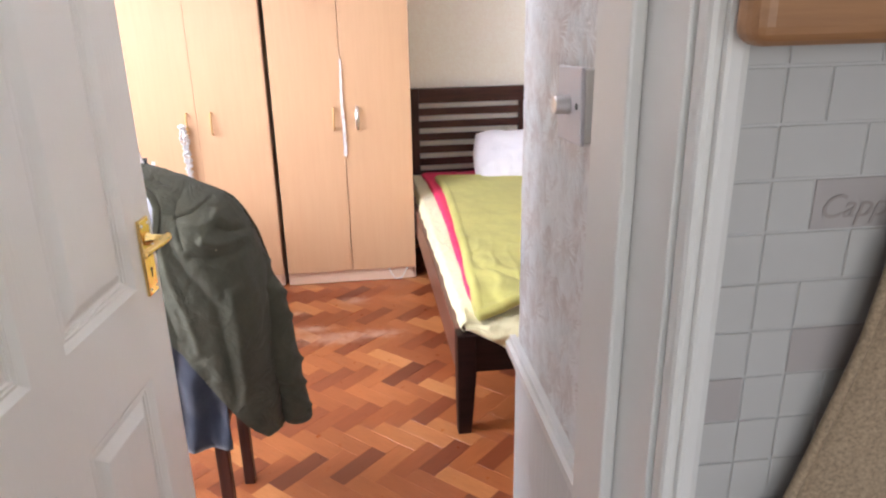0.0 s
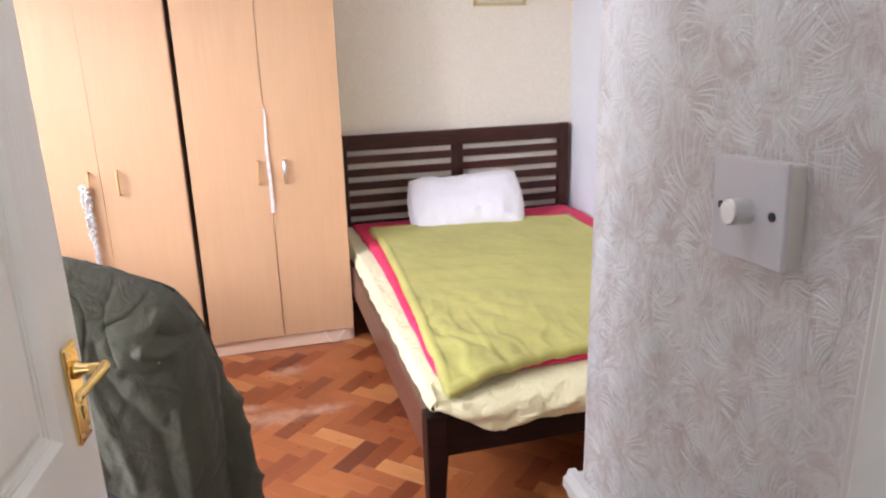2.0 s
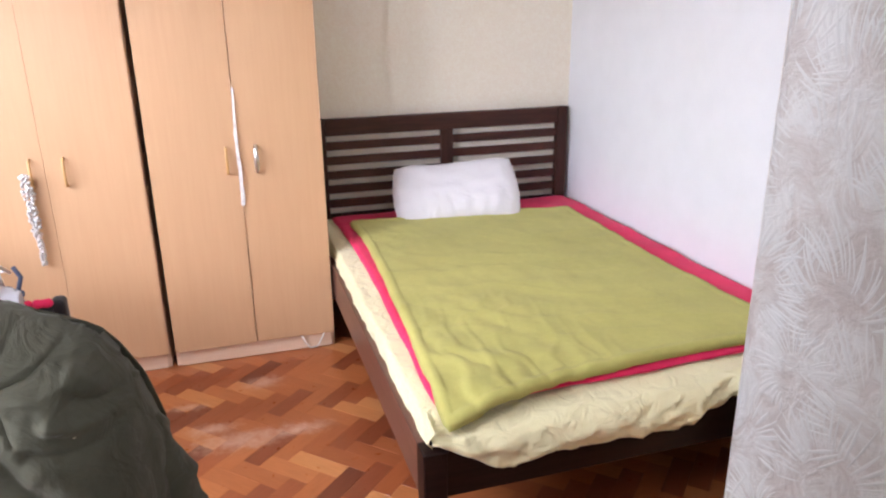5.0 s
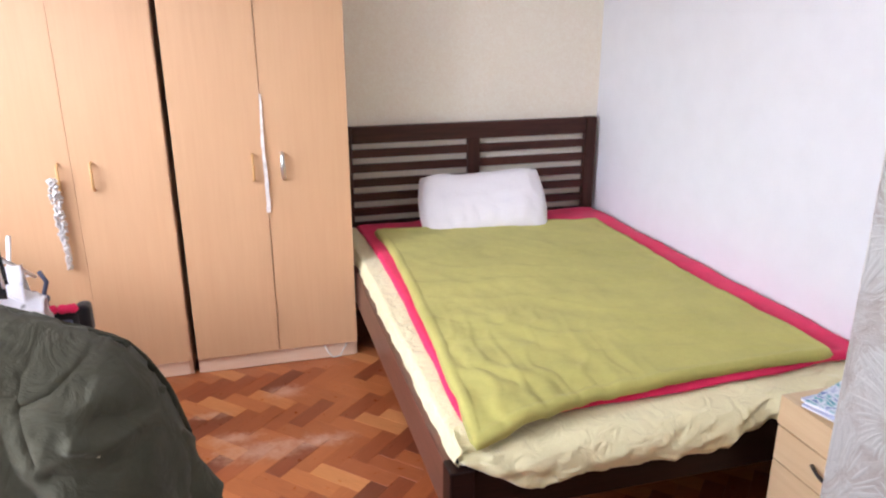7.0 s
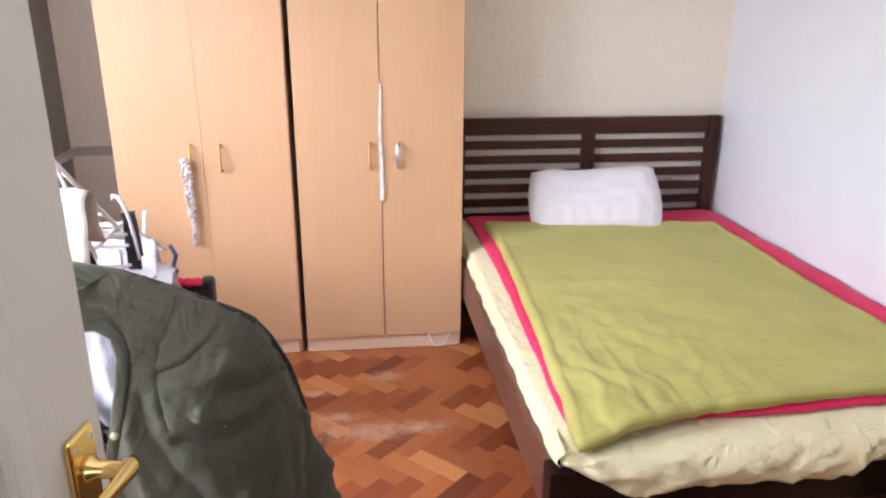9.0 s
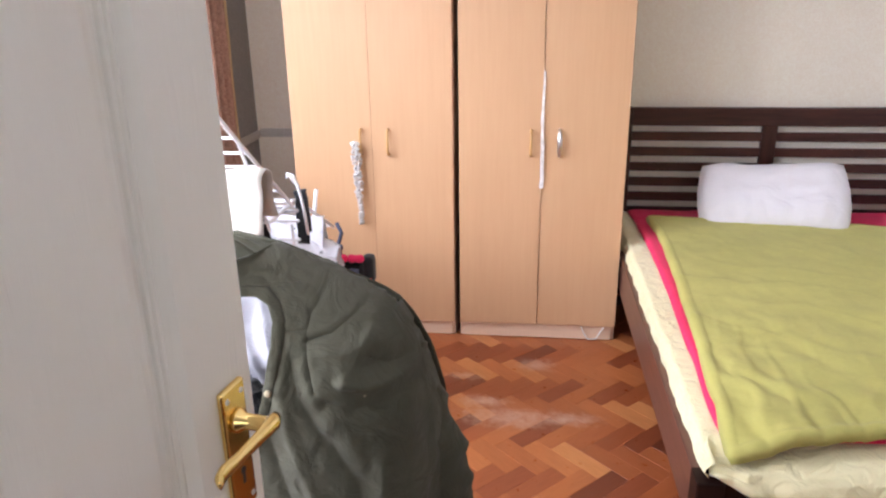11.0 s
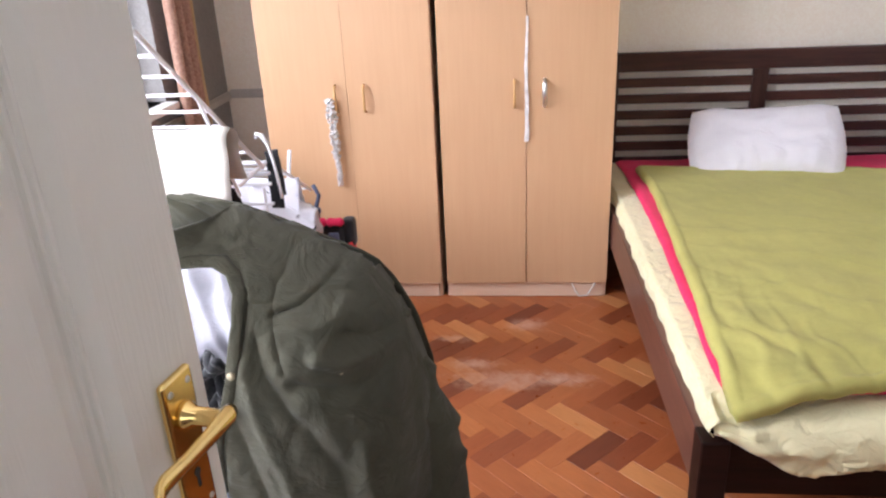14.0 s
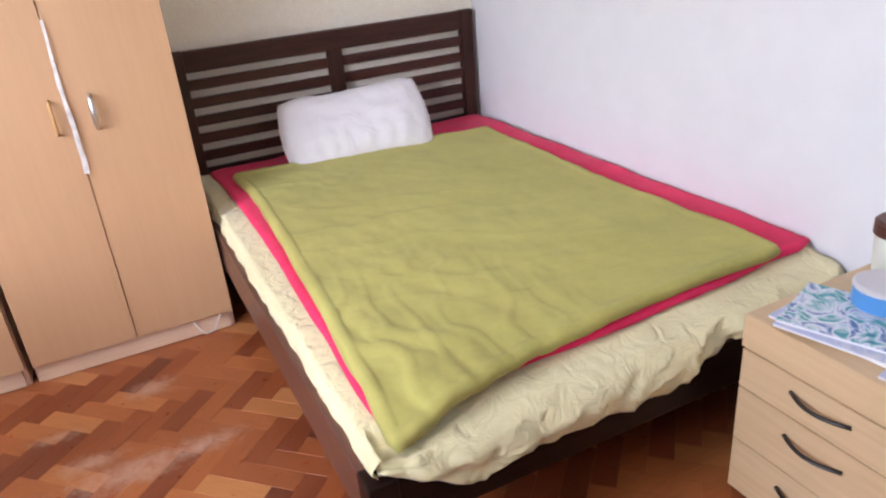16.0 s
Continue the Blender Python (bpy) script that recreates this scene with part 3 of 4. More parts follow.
def quad_sheet(corners, z, nx, ny, amp, thick, scale, round_=0.03, seed=0.0, extra=None, rim=0.008):
    (ax, ay), (bx, by), (cx, cy), (dx, dy) = corners

    def fn(u, v):
        # rounded corners: pull in towards the middle near the four corners
        U, V = 2 * u - 1, 2 * v - 1
        k = max(0.0, abs(U) + abs(V) - 1.9) * round_ * 10
        U, V = U * (1 - k * 0.35), V * (1 - k * 0.35)
        uu, vv = (U + 1) / 2, (V + 1) / 2
        x = (1 - uu) * ((1 - vv) * ax + vv * dx) + uu * ((1 - vv) * bx + vv * cx)
        y = (1 - uu) * ((1 - vv) * ay + vv * dy) + uu * ((1 - vv) * by + vv * cy)
        e = min(1 - abs(2 * u - 1), 1 - abs(2 * v - 1))
        lift = rim * math.exp(-((e - 0.012) / 0.014) ** 2) - 0.012 * math.exp(-(e / 0.006) ** 2)
        w = 0.012 * fbm(u * 3 + seed, v * 3, 7)
        zz = z + amp * fbm(x * scale, y * scale, seed) + lift
        p = Vector((x + w * (1 - smooth(0, .2, e)), y + w * (1 - smooth(0, .2, e)), zz))
        return extra(p, u, v) if extra else p
    return sheet(fn, nx, ny, thick)


def pink_bow(p, u, v):
    p.y -= 0.022 * math.sin(math.pi * u) ** 0.7 * v ** 4
    p.x += (0.036 * math.sin(math.pi * v ** 0.65) - 0.008) * (1 - u)
    if p.y < 2.35:
        p.z -= (2.35 - p.y) * 0.4
    return p


pink = quad_sheet(((0.450, 4.34), (1.822, 4.36), (1.850, 2.405), (0.440, 2.352)), 0.480, 90, 120, 0.006, 0.006, 5, seed=3.0, rim=0.004, extra=pink_bow)
tagged(part("pink_blanket", pink, M_PINK, None, "crimson pink blanket spread under the green throw", smooth=True), category="blanket")


def droop(p, u, v):
    # the near corner by the open side slips over the edge of the bed
    d = max(0.0, 1 - (math.hypot(p.x - 0.45, p.y - 2.27) / 0.16) ** 2)
    p.z -= 0.035 * d * d
    # wrinkles fanning out from the foot end, finer towards the loose corner
    f = smooth(0.45, 1.0, v)
    w = fbm(p.x * 3.2, p.y * 3.2, 9)
    left = smooth(1.35, 0.55, p.x)
    p.z += 0.0040 * f * left * math.sin(p.x * 46 + p.y * 16 + 5 * w)
    crest = 1 - abs(math.sin(p.x * 33 - p.y * 11 + 4 * fbm(p.x * 4, p.y * 2, 2)))
    p.z += 0.0075 * f * left * crest ** 3
    crest = 1 - abs(math.sin(p.y * 15 + p.x * 5 + 3 * fbm(p.x * 2, p.y * 2, 4)))
    p.z += 0.0020 * crest ** 4
    p.z += 0.0008 * fbm(p.x * 22, p.y * 22, 6)
    return p


def left_bow(p, u, v):
    p.x += (0.034 * math.sin(math.pi * v ** 0.65) - 0.010) * (1 - u)
    p.x -= 0.022 * math.sin(math.pi * v) * u ** 3
    p.y += 0.055 * math.sin(math.pi * u ** 0.8) * v ** 3
    return droop(p, u, v)


GREEN = ((0.525, 4.13), (1.670, 4.01), (1.682, 2.385), (0.450, 2.245))
green = quad_sheet(GREEN, 0.502, 150, 200, 0.006, 0.016, 4, seed=8.0, extra=left_bow)
throw = thing("green_throw", "lime green fleece throw spread unevenly over the bed", "throw")
part("fleece", green, M_GREEN, throw, smooth=True)
fleece = bpy.data.objects["fleece"].data
NU, NV = 150, 200
rim = [(i, 0) for i in range(0, NU, 2)] + [(NU, j) for j in range(0, NV, 2)] + [(i, NV) for i in range(NU, 0, -2)] + [(0, j) for j in range(NV, 0, -2)]
rim_pts = [fleece.vertices[i * (NV + 1) + j].co + Vector((0, 0, 0.003)) for i, j in rim]
part("hem", tube(rim_pts + rim_pts[:1], 0.0100, 8, caps=False), M_GREEN, throw, "rolled stitched hem", smooth=True)


def pillow():
    p = thing("pillow", "plump white pillow leaning on the dark headboard", "pillow", place=pose(1.088, 4.15, 0.602, 50, -3, -9))
    def side(sgn):
        def fn(u, v):
            U, V = 2 * u - 1, 2 * v - 1
            t = max(0.0, (1 - abs(U) ** 3.2) * (1 - abs(V) ** 2.6)) ** 0.45
            x = U * (0.333 + 0.012 * math.cos(V * 3)) * (1 - 0.03 * (1 - abs(V)))
            y = V * 0.185 * (1 - 0.07 * math.cos(U * math.pi / 2)) + 0.006 * fbm(U * 2, V, 3)
            crease = 0.0055 * math.sin(U * 26 + 3 * fbm(U * 2, V, 2)) * smooth(0.2, -0.9, V) * sgn
            x *= 1 - 0.03 * abs(V) ** 6
            y *= 1 - 0.05 * abs(U) ** 8
            return Vector((x, y, sgn * (0.112 * t) + crease * t + 0.016 * fbm(U * 2.0, V * 2.0, sgn) * t + 0.006 * abs(U * V) ** 2))
        return fn
    bm = sheet(side(1), 40, 26)
    part("front", bm, M_PILLOW, p, smooth=True)
    part("back", sheet(side(-1), 40, 26), M_PILLOWB, p, "cream underside of the pillow", smooth=True)
    return p


pillow()


# ---- chest of drawers ----
def drawers():
    c = thing("drawer_unit", "light maple three-drawer unit with dark bow handles by the bed foot", "chest of drawers")
    X0, X1, Y0, Y1, T = 1.302, 1.80, 1.33, 2.162, 0.535
    body = box(X0 + 0.018, Y0, 0.02, X1, Y0 + 0.016, T - 0.022)
    box(X0 + 0.018, Y1 - 0.016, 0.02, X1, Y1, T - 0.022, bm=body)
    box(X0 + 0.03, Y0 + 0.016, 0.02, X1 - 0.01, Y1 - 0.016, 0.05, bm=body)
    box(X1 - 0.012, Y0 + 0.016, 0.05, X1, Y1 - 0.016, T - 0.022, bm=body)
    part("body", body, M_PINE, c)
    part("top", box(X0, Y0 - 0.003, T - 0.088, X1, Y1 + 0.003, T, 0.002), M_PINE, c)
    for z0, z1, hz in ((0.337, 0.442, 0.41), (0.18, 0.333, 0.288), (0.022, 0.176, 0.13)):
        d = new("drawer")
        d.parent = c
        part("front", box(X0, Y0 + 0.002, z0, X0 + 0.018, Y1 - 0.002, z1, 0.0015), M_PINE, d)
        for y0 in (1.87, 1.45):
            pts = []
            for k in range(9):
                a = k / 8
                pts.append((X0 - 0.004 - 0.024 * math.sin(math.pi * a), y0 + 0.148 * a, hz - 0.006))
            part("handle", tube(pts, [(0.0055, 0.0045)] * 9, 8), M_HANDLE, d, smooth=True)
    return c


drawers()


def magazine(x, y, z, rot, cover, label, w=0.21, h=0.29, t=0.006):
    m = thing("magazine", label, "magazine", "magazines on the drawer unit", place=pose(x, y, z, 0, 0, rot))
    part("page_block", box(-w / 2, -h / 2, 0, w / 2, h / 2, t, 0.0008), M_WHITEC, m)
    part("cover", box(-w / 2 - 0.001, -h / 2 - 0.001, t + 0.0002, w / 2 + 0.001, h / 2 + 0.001, t + 0.001), cover, m)
    return m


def cover_material(name, cols, scale):
    m = Nodes(name, 0.3)
    m.colour(m.ramp(m.noise(scale, 2, warp=1.5), [(k / (len(cols) - 1) * 0.5 + 0.25, c) for k, c in enumerate(cols)]))
    return m.mat


M_COVER = cover_material("blue_green_cover", [(0.04, 0.06, 0.28), (0.05, 0.35, 0.40), (0.75, 0.78, 0.85), (0.06, 0.16, 0.42), (0.02, 0.3, 0.28)], 16)
M_COVER2 = cover_material("pale_cover", [(0.75, 0.75, 0.8), (0.45, 0.5, 0.7), (0.8, 0.8, 0.82)], 9)
magazine(1.45, 1.99, 0.5355, 6, M_COVER2, "pale magazine lying at the bottom of the pile")
magazine(1.435, 1.97, 0.5430, 14, M_COVER2, "pale magazine with curled pages in the pile")
magazine(1.455, 1.985, 0.5505, 20, M_COVER, "blue and green magazine on top of the pile")
magazine(1.60, 1.80, 0.5356, -12, M_COVER, "blue and green magazine under the round tin")
magazine(1.44, 1.72, 0.5357, 8, M_COVER2, "pale folded magazine on the drawer unit")


def tin():
    m_blue = simple("light_blue_tin", (0.10, 0.33, 0.72), 0.3, 0.1)
    t = thing("round_tin", "light blue round tin with a clear lid on the magazines", "tin", place=pose(1.545, 2.0, 0.5575))
    part("body", tube([(0, 0, 0), (0, 0, 0.004), (0, 0, 0.043), (0, 0, 0.045)], [0.062, 0.066, 0.066, 0.064], 32), m_blue, t)
    part("lid", tube([(0, 0, 0.0452), (0, 0, 0.052), (0, 0, 0.056)], [0.068, 0.068, 0.062], 32), M_SATIN, t, "silver rim lid")
    return t


tin()
m_choc = simple("dark_brown_lid", (0.10, 0.035, 0.03), 0.4)
tub = thing("storage_tub", "white tub with a brown lid standing by the wall", "tub", place=pose(1.745, 2.10, 0.5357))
part("body", tube([(0, 0, 0), (0, 0, 0.005), (0, 0, 0.105)], [0.05, 0.055, 0.062], 28), simple("pale_plastic", (0.72, 0.76, 0.70), 0.35), tub)
part("lid", tube([(0, 0, 0.1052), (0, 0, 0.135), (0, 0, 0.142)], [0.066, 0.066, 0.058], 28), m_choc, tub, "dark brown lid")


# ---- switch ----
def switch():
    s = thing("dimmer_switch", "square satin dimmer switch with a round knob on embossed wallpaper", "light switch", place=Matrix.Translation((0, 0.765, 1.428)) @ pose(0, 0, 0, -3.5) @ Matrix.Translation((0, -0.765, -1.428)))
    y0, y1, z0, z1 = 0.722, 0.806, 1.395, 1.477
    part("back_box", box(0.2880, y0 + 0.002, z0 + 0.002, 0.3035, y1 - 0.002, z1 - 0.002, 0.002), M_PLASTIC, s, "white plastic back box")
    part("plate", box(0.2825, y0, z0, 0.2878, y1, z1, 0.0015), M_SATIN, s)
    cy, cz = (y0 + y1) / 2, (z0 + z1) / 2
    part("knob", tube([(0.2823, cy, cz), (0.280, cy, cz), (0.267, cy, cz), (0.2655, cy, cz)], [0.0108, 0.0105, 0.0102, 0.009], 32), M_CHROME, s, "brushed chrome knob")
    for dy in (-0.03, 0.03):
        scr = new("screw")
        scr.parent = s
        part("head", tube([(0.2824, cy + dy, cz), (0.2815, cy + dy, cz)], 0.0036, 16), M_HANDLE, scr)
        part("slot", box(0.2811, cy + dy - 0.0028, cz - 0.0005, 0.2814, cy + dy + 0.0028, cz + 0.0005), M_BLACK, scr)
    return s


switch()


# ---- the open door ----
def panel_door():
    W, H, T = 0.735, 2.025, 0.04
    ang = 90 - 8.6
    # x runs from the hinge to the lock edge, the visible face is at y = 0 looking to -y
    d = thing("door_1", "white six-panel grained door standing open, brass lever handle", "door", place=pose(-0.468, 0.654, 0.008, 0, 0, ang))
    d["kind"] = "structure"
    cols = ((0.085, 0.285), (0.375, 0.633))
    rows = ((0.21, 0.855), (1.032, 1.62), (1.72, 1.915))
    slab = box(0, 0.013, 0, W, T - 0.013, H)
    def face(bm, y0, y1):
        xs = [0, cols[0][0], cols[0][1], cols[1][0], cols[1][1], W]
        zs = [0, rows[0][0], rows[0][1], rows[1][0], rows[1][1], rows[2][0], rows[2][1], H]
        box(0, y0, 0, xs[1], y1, H, 0.0, bm=bm)
        box(xs[2], y0, 0, xs[3], y1, H, 0.0, bm=bm)
        box(xs[4], y0, 0, xs[5], y1, H, 0.0, bm=bm)
        for a, b in ((1, 2), (3, 4)):
            for p, q in ((0, 1), (2, 3), (4, 5), (6, 7)):
                box(xs[a], y0, zs[p], xs[b], y1, zs[q], 0.0, bm=bm)
    face(slab, 0.0, 0.013)
    face(slab, T - 0.013, T)
    part("leaf", slab, M_DOOR, d)
    for c0, c1 in cols:
        for r0, r1 in rows:
            bm = bmesh.new()
            # ogee frame stepping down and up again to a raised field
            steps = [(0, 0.0), (0.002, 0.0), (0.009, 0.0042), (0.015, 0.0082), (0.018, 0.0070), (0.020, 0.0070), (0.022, 0.0102), (0.025, 0.0090), (0.027, 0.0092), (0.029, 0.0126), (0.033, 0.0127), (0.035, 0.0122), (0.046, 0.0060), (0.056, 0.0008), (0.060, 0.0004)]
            rings = [[bm.verts.new(p) for p in ((c0 + s, y, r0 + s), (c1 - s, y, r0 + s), (c1 - s, y, r1 - s), (c0 + s, y, r1 - s))] for s, y in steps]
            for a, b in zip(rings, rings[1:]):
                for k in range(4):
                    bm.faces.new((a[k], a[(k + 1) % 4], b[(k + 1) % 4], b[k]))
            bm.faces.new(rings[-1])
            part("panel", bm, M_DOOR, d)
    h = new("handle")
    h.parent = d
    px, pz = W - 0.045, 1.004
    part("backplate", box(px - 0.021, -0.0075, pz, px + 0.021, -0.0002, pz + 0.152, 0.0025), M_BRASS, h)
    lz = pz + 0.112
    part("neck", tube([(px, -0.0075, lz), (px, -0.012, lz), (px, -0.018, lz), (px, -0.040, lz), (px, -0.048, lz)], [0.0135, 0.013, 0.0085, 0.0085, 0.009], 24), M_BRASS, h, smooth=True)
    lever = [(px + 0.010, -0.047, lz + 0.002), (px + 0.002, -0.048, lz + 0.002), (px - 0.026, -0.047, lz + 0.001), (px - 0.060, -0.045, lz + 0.001), (px - 0.084, -0.043, lz + 0.001), (px - 0.094, -0.045, lz + 0.001), (px - 0.100, -0.050, lz + 0.002)]
    part("lever", tube(lever, [(0.006, 0.008), (0.008, 0.010), (0.0052, 0.0085), (0.0048, 0.007), (0.005, 0.0085), (0.0045, 0.0075), (0.0025, 0.005)], 16), M_BRASS, h, smooth=True)
    part("keyhole", tube([(px, -0.0076, pz + 0.05), (px, -0.0082, pz + 0.05)], 0.0042, 16), M_BLACK, h)
    part("keyhole_slot", box(px - 0.0018, -0.0082, pz + 0.034, px + 0.0018, -0.0077, pz + 0.048), M_BLACK, h)
    for sx in (-0.013, 0.013):
        for sz in (0.012, 0.14):
            part("screw", tube([(px + sx, -0.0075, pz + sz), (px + sx, -0.0088, pz + sz)], [0.0035, 0.0026], 12), M_CHROME, h)
    return d


panel_door()


# ---- jacket on a chair ----
def jacket():
    j = thing("jacket", "olive green cotton jacket with pale lining hung over a chair", "jacket")
    # the outline from the collar over the shoulder and down the outer sleeve: x for a height z
    out_z = np.array([0.40, 0.60, 0.70, 0.81, 0.905, 0.99, 1.052, 1.092, 1.112, 1.130, 1.158, 1.180, 1.192, 1.196])
    out_x = np.array([-0.192, -0.190, -0.190, -0.188, -0.192, -0.213, -0.238, -0.262, -0.296, -0.335, -0.390, -0.440, -0.500, -0.560])
    # the neck opening and the front edge below it
    in_z = np.array([0.40, 0.80, 0.89, 0.935, 0.985, 1.037, 1.083, 1.110, 1.130, 1.141, 1.146, 1.150])
    in_x = np.array([-0.475, -0.468, -0.464, -0.452, -0.430, -0.416, -0.409, -0.410, -0.420, -0.440, -0.500, -0.640])
    dense = np.linspace(0.40, 1.196, 400)
    curve = np.stack([np.interp(dense, out_z, out_x), dense], 1)

    def gap(p, pts):
        """Distance of every point of p to a polyline in the plane of x and z."""
        best = np.full(len(p), 9.0)
        for a, b in zip(pts[:-1], pts[1:]):
            a, d = np.array(a, float), np.array(b, float) - np.array(a, float)
            t = np.clip(((p - a) @ d) / max(1e-9, d @ d), 0, 1)
            best = np.minimum(best, np.linalg.norm(p - a - t[:, None] * d, axis=1))
        return best

    neck = [(-0.60, 1.166), (-0.471, 1.163), (-0.439, 1.157), (-0.412, 1.137), (-0.397, 1.110), (-0.394, 1.083), (-0.402, 1.037), (-0.418, 0.985), (-0.438, 0.934), (-0.450, 0.888), (-0.455, 0.804)]
    flap = [(-0.364, 1.083), (-0.335, 1.087), (-0.299, 1.106)]
    armhole = [(-0.262, 1.160), (-0.276, 1.160), (-0.289, 1.146), (-0.297, 1.128), (-0.299, 1.106)]
    yoke = [(-0.300, 1.112), (-0.296, 1.135)]
    panel = [(-0.352, 1.135), (-0.366, 1.110), (-0.366, 1.083), (-0.357, 1.045), (-0.350, 1.020)]
    tab = [(-0.395, 1.098), (-0.372, 1.094)]
    # seams and folds: line, height (minus: sunk), half width
    marks = [
        (neck, -0.0050, 0.0035), (flap, -0.0060, 0.0035), (armhole, -0.0050, 0.0040), (yoke, -0.004, 0.003), (panel, -0.0035, 0.0035), (tab, -0.004, 0.003),
        ([(x + 0.002, z + 0.009) for x, z in flap], 0.0030, 0.006),
        ([(x + 0.012, z + 0.002) for x, z in armhole], 0.0070, 0.009),
        ([(-0.203, 1.031), (-0.225, 1.041), (-0.256, 1.055), (-0.285, 1.076)], 0.0137, 0.0085),
        ([(-0.206, 1.016), (-0.235, 1.026), (-0.262, 1.036), (-0.285, 1.050)], -0.0158, 0.0068),
        ([(-0.206, 1.006), (-0.242, 1.010), (-0.280, 1.016), (-0.310, 1.032)], 0.0116, 0.0076),
        ([(-0.212, 0.994), (-0.250, 0.985), (-0.300, 0.988), (-0.335, 1.000)], -0.0095, 0.0093),
        ([(-0.215, 1.064), (-0.245, 1.082), (-0.270, 1.105)], -0.0074, 0.0085),
        ([(-0.209, 1.030), (-0.214, 0.980), (-0.208, 0.900), (-0.204, 0.800), (-0.205, 0.60)], -0.0169, 0.0076),
        ([(-0.228, 0.990), (-0.232, 0.900), (-0.228, 0.780)], 0.0084, 0.0119),
        ([(-0.300, 1.140), (-0.340, 1.160), (-0.372, 1.160)], 0.0063, 0.0068),
        ([(-0.285, 1.152), (-0.335, 1.180), (-0.390, 1.178)], -0.0058, 0.0068),
        ([(-0.352, 1.140), (-0.400, 1.165), (-0.440, 1.176)], 0.0063, 0.0068),
        ([(-0.360, 1.128), (-0.388, 1.146), (-0.420, 1.158)], -0.0053, 0.0051),
        ([(-0.400, 1.150), (-0.432, 1.180)], -0.0053, 0.0068), ([(-0.430, 1.166), (-0.452, 1.192)], 0.0058, 0.0076),
        ([(-0.462, 1.166), (-0.478, 1.194)], -0.0048, 0.0076), ([(-0.505, 1.166), (-0.512, 1.194)], 0.0048, 0.0085),
        ([(-0.385, 1.060), (-0.375, 1.010), (-0.345, 0.950)], -0.0084, 0.0102),
        ([(-0.400, 1.030), (-0.392, 0.960), (-0.365, 0.860), (-0.350, 0.76)], 0.0084, 0.0119),
        ([(-0.425, 0.960), (-0.410, 0.880), (-0.395, 0.800)], -0.0063, 0.0102),
        ([(-0.330, 0.930), (-0.300, 0.860), (-0.290, 0.740), (-0.285, 0.600)], -0.0105, 0.0153),
        ([(-0.262, 0.900), (-0.256, 0.780), (-0.262, 0.600)], 0.0105, 0.0136),
        ([(-0.345, 1.070), (-0.315, 1.062), (-0.290, 1.070)], 0.0042, 0.0085),
    ]

    def relief_of(p):
        h = np.zeros(len(p))
        for pts, high, wide in marks:
            r = gap(p, pts) / wide
            h += high * np.exp(-r ** 1.7) * (r < 4)
        wave = np.array([0.007 * fbm(x * 9, z * 7, 3) + 0.0018 * fbm(x * 34, z * 30, 8) for x, z in p])
        return h + wave

    def surface(x, z, lift=0.0):
        """The draped front: rolled over the chair back along its outline, hanging forward below."""
        p = np.stack([x, z], 1)
        d = gap(p, curve[::8])
        q = np.clip(d / 0.135, 0, 1)
        roll = np.sqrt(np.clip(1 - (1 - q) ** 2.2, 0, 1))
        y = 1.742 - 0.182 * roll + 0.10 * np.clip(1.0 - z, 0, 1) ** 1.3
        f = relief_of(p) + lift
        fade = np.clip(d / 0.02, 0, 1)
        w = 0.35 + 0.65 * roll
        return x, y - f * w * fade, z + f * (1 - w) * fade * 0.8

    def grid(name, xs, zs, lift, keep=None, thick=0.0035, label=""):
        nr, nc = xs.shape
        x, y, z = surface(xs.ravel(), zs.ravel(), lift)
        verts = np.stack([x, y, z], 1)
        faces = [(r * nc + c, r * nc + c + 1, (r + 1) * nc + c + 1, (r + 1) * nc + c) for r in range(nr - 1) for c in range(nc - 1) if keep is None or keep[r, c]]
        mesh = bpy.data.meshes.new(name)
        mesh.from_pydata(verts.tolist(), [], faces)
        mesh.polygons.foreach_set("use_smooth", [True] * len(mesh.polygons))
        mesh.materials.append(M_JACKET)
        ob = new(name, mesh)
        ob.parent = j
        solid = ob.modifiers.new("thickness", "SOLIDIFY")
        solid.thickness, solid.offset = thick, 1.0
        if label:
            tagged(ob, label)
        return ob

    def hem(x):
        return np.interp(x, [-0.47, -0.455, -0.43, -0.39, -0.31, -0.23, -0.18], [0.845, 0.825, 0.800, 0.745, 0.590, 0.450, 0.430])

    nr, nc = 230, 150
    level = np.concatenate([np.linspace(0.42, 1.00, 120)[:-1], np.linspace(1.00, 1.1955, nr - 119)])
    low, high = np.interp(level, in_z, in_x), np.interp(level, out_z, out_x)
    u = np.linspace(0, 1, nc)
    xs = low[:, None] + (high - low)[:, None] * u[None, :]
    floor_z = hem(xs)
    zs = np.maximum(level[:, None] + 0 * xs, floor_z)
    keep = (level[1:, None] + 0 * xs[1:, 1:]) > np.minimum(floor_z[1:, 1:], floor_z[1:, :-1])
    grid("body", xs, zs, 0.0, keep)

    # bound edge round the neck and down the front
    run = np.linspace(0.83, 1.1485, 150)
    edge = np.interp(run, in_z, in_x)
    wide = np.linspace(-0.001, 0.012, 7)
    grid("placket", edge[:, None] + wide[None, :], run[:, None] + 0 * wide[None, :] + np.clip((run[:, None] - 1.13) / 0.02, 0, 1) * wide[None, :], 0.0032, None, 0.003)

    def at(x, z, lift=0.0):
        return Vector([float(c[0]) for c in surface(np.array([x]), np.array([z]), lift)])

    for z in (0.835, 0.967, 1.020):
        c = at(float(np.interp(z, in_z, in_x)) + 0.007, z, 0.0075)
        part("popper", tube([c, c + Vector((0, -0.002, 0.0005)), c + Vector((0, -0.0035, 0.001))], [0.0052, 0.005, 0.0026], 14), M_PEWTER, j, "dull metal popper")
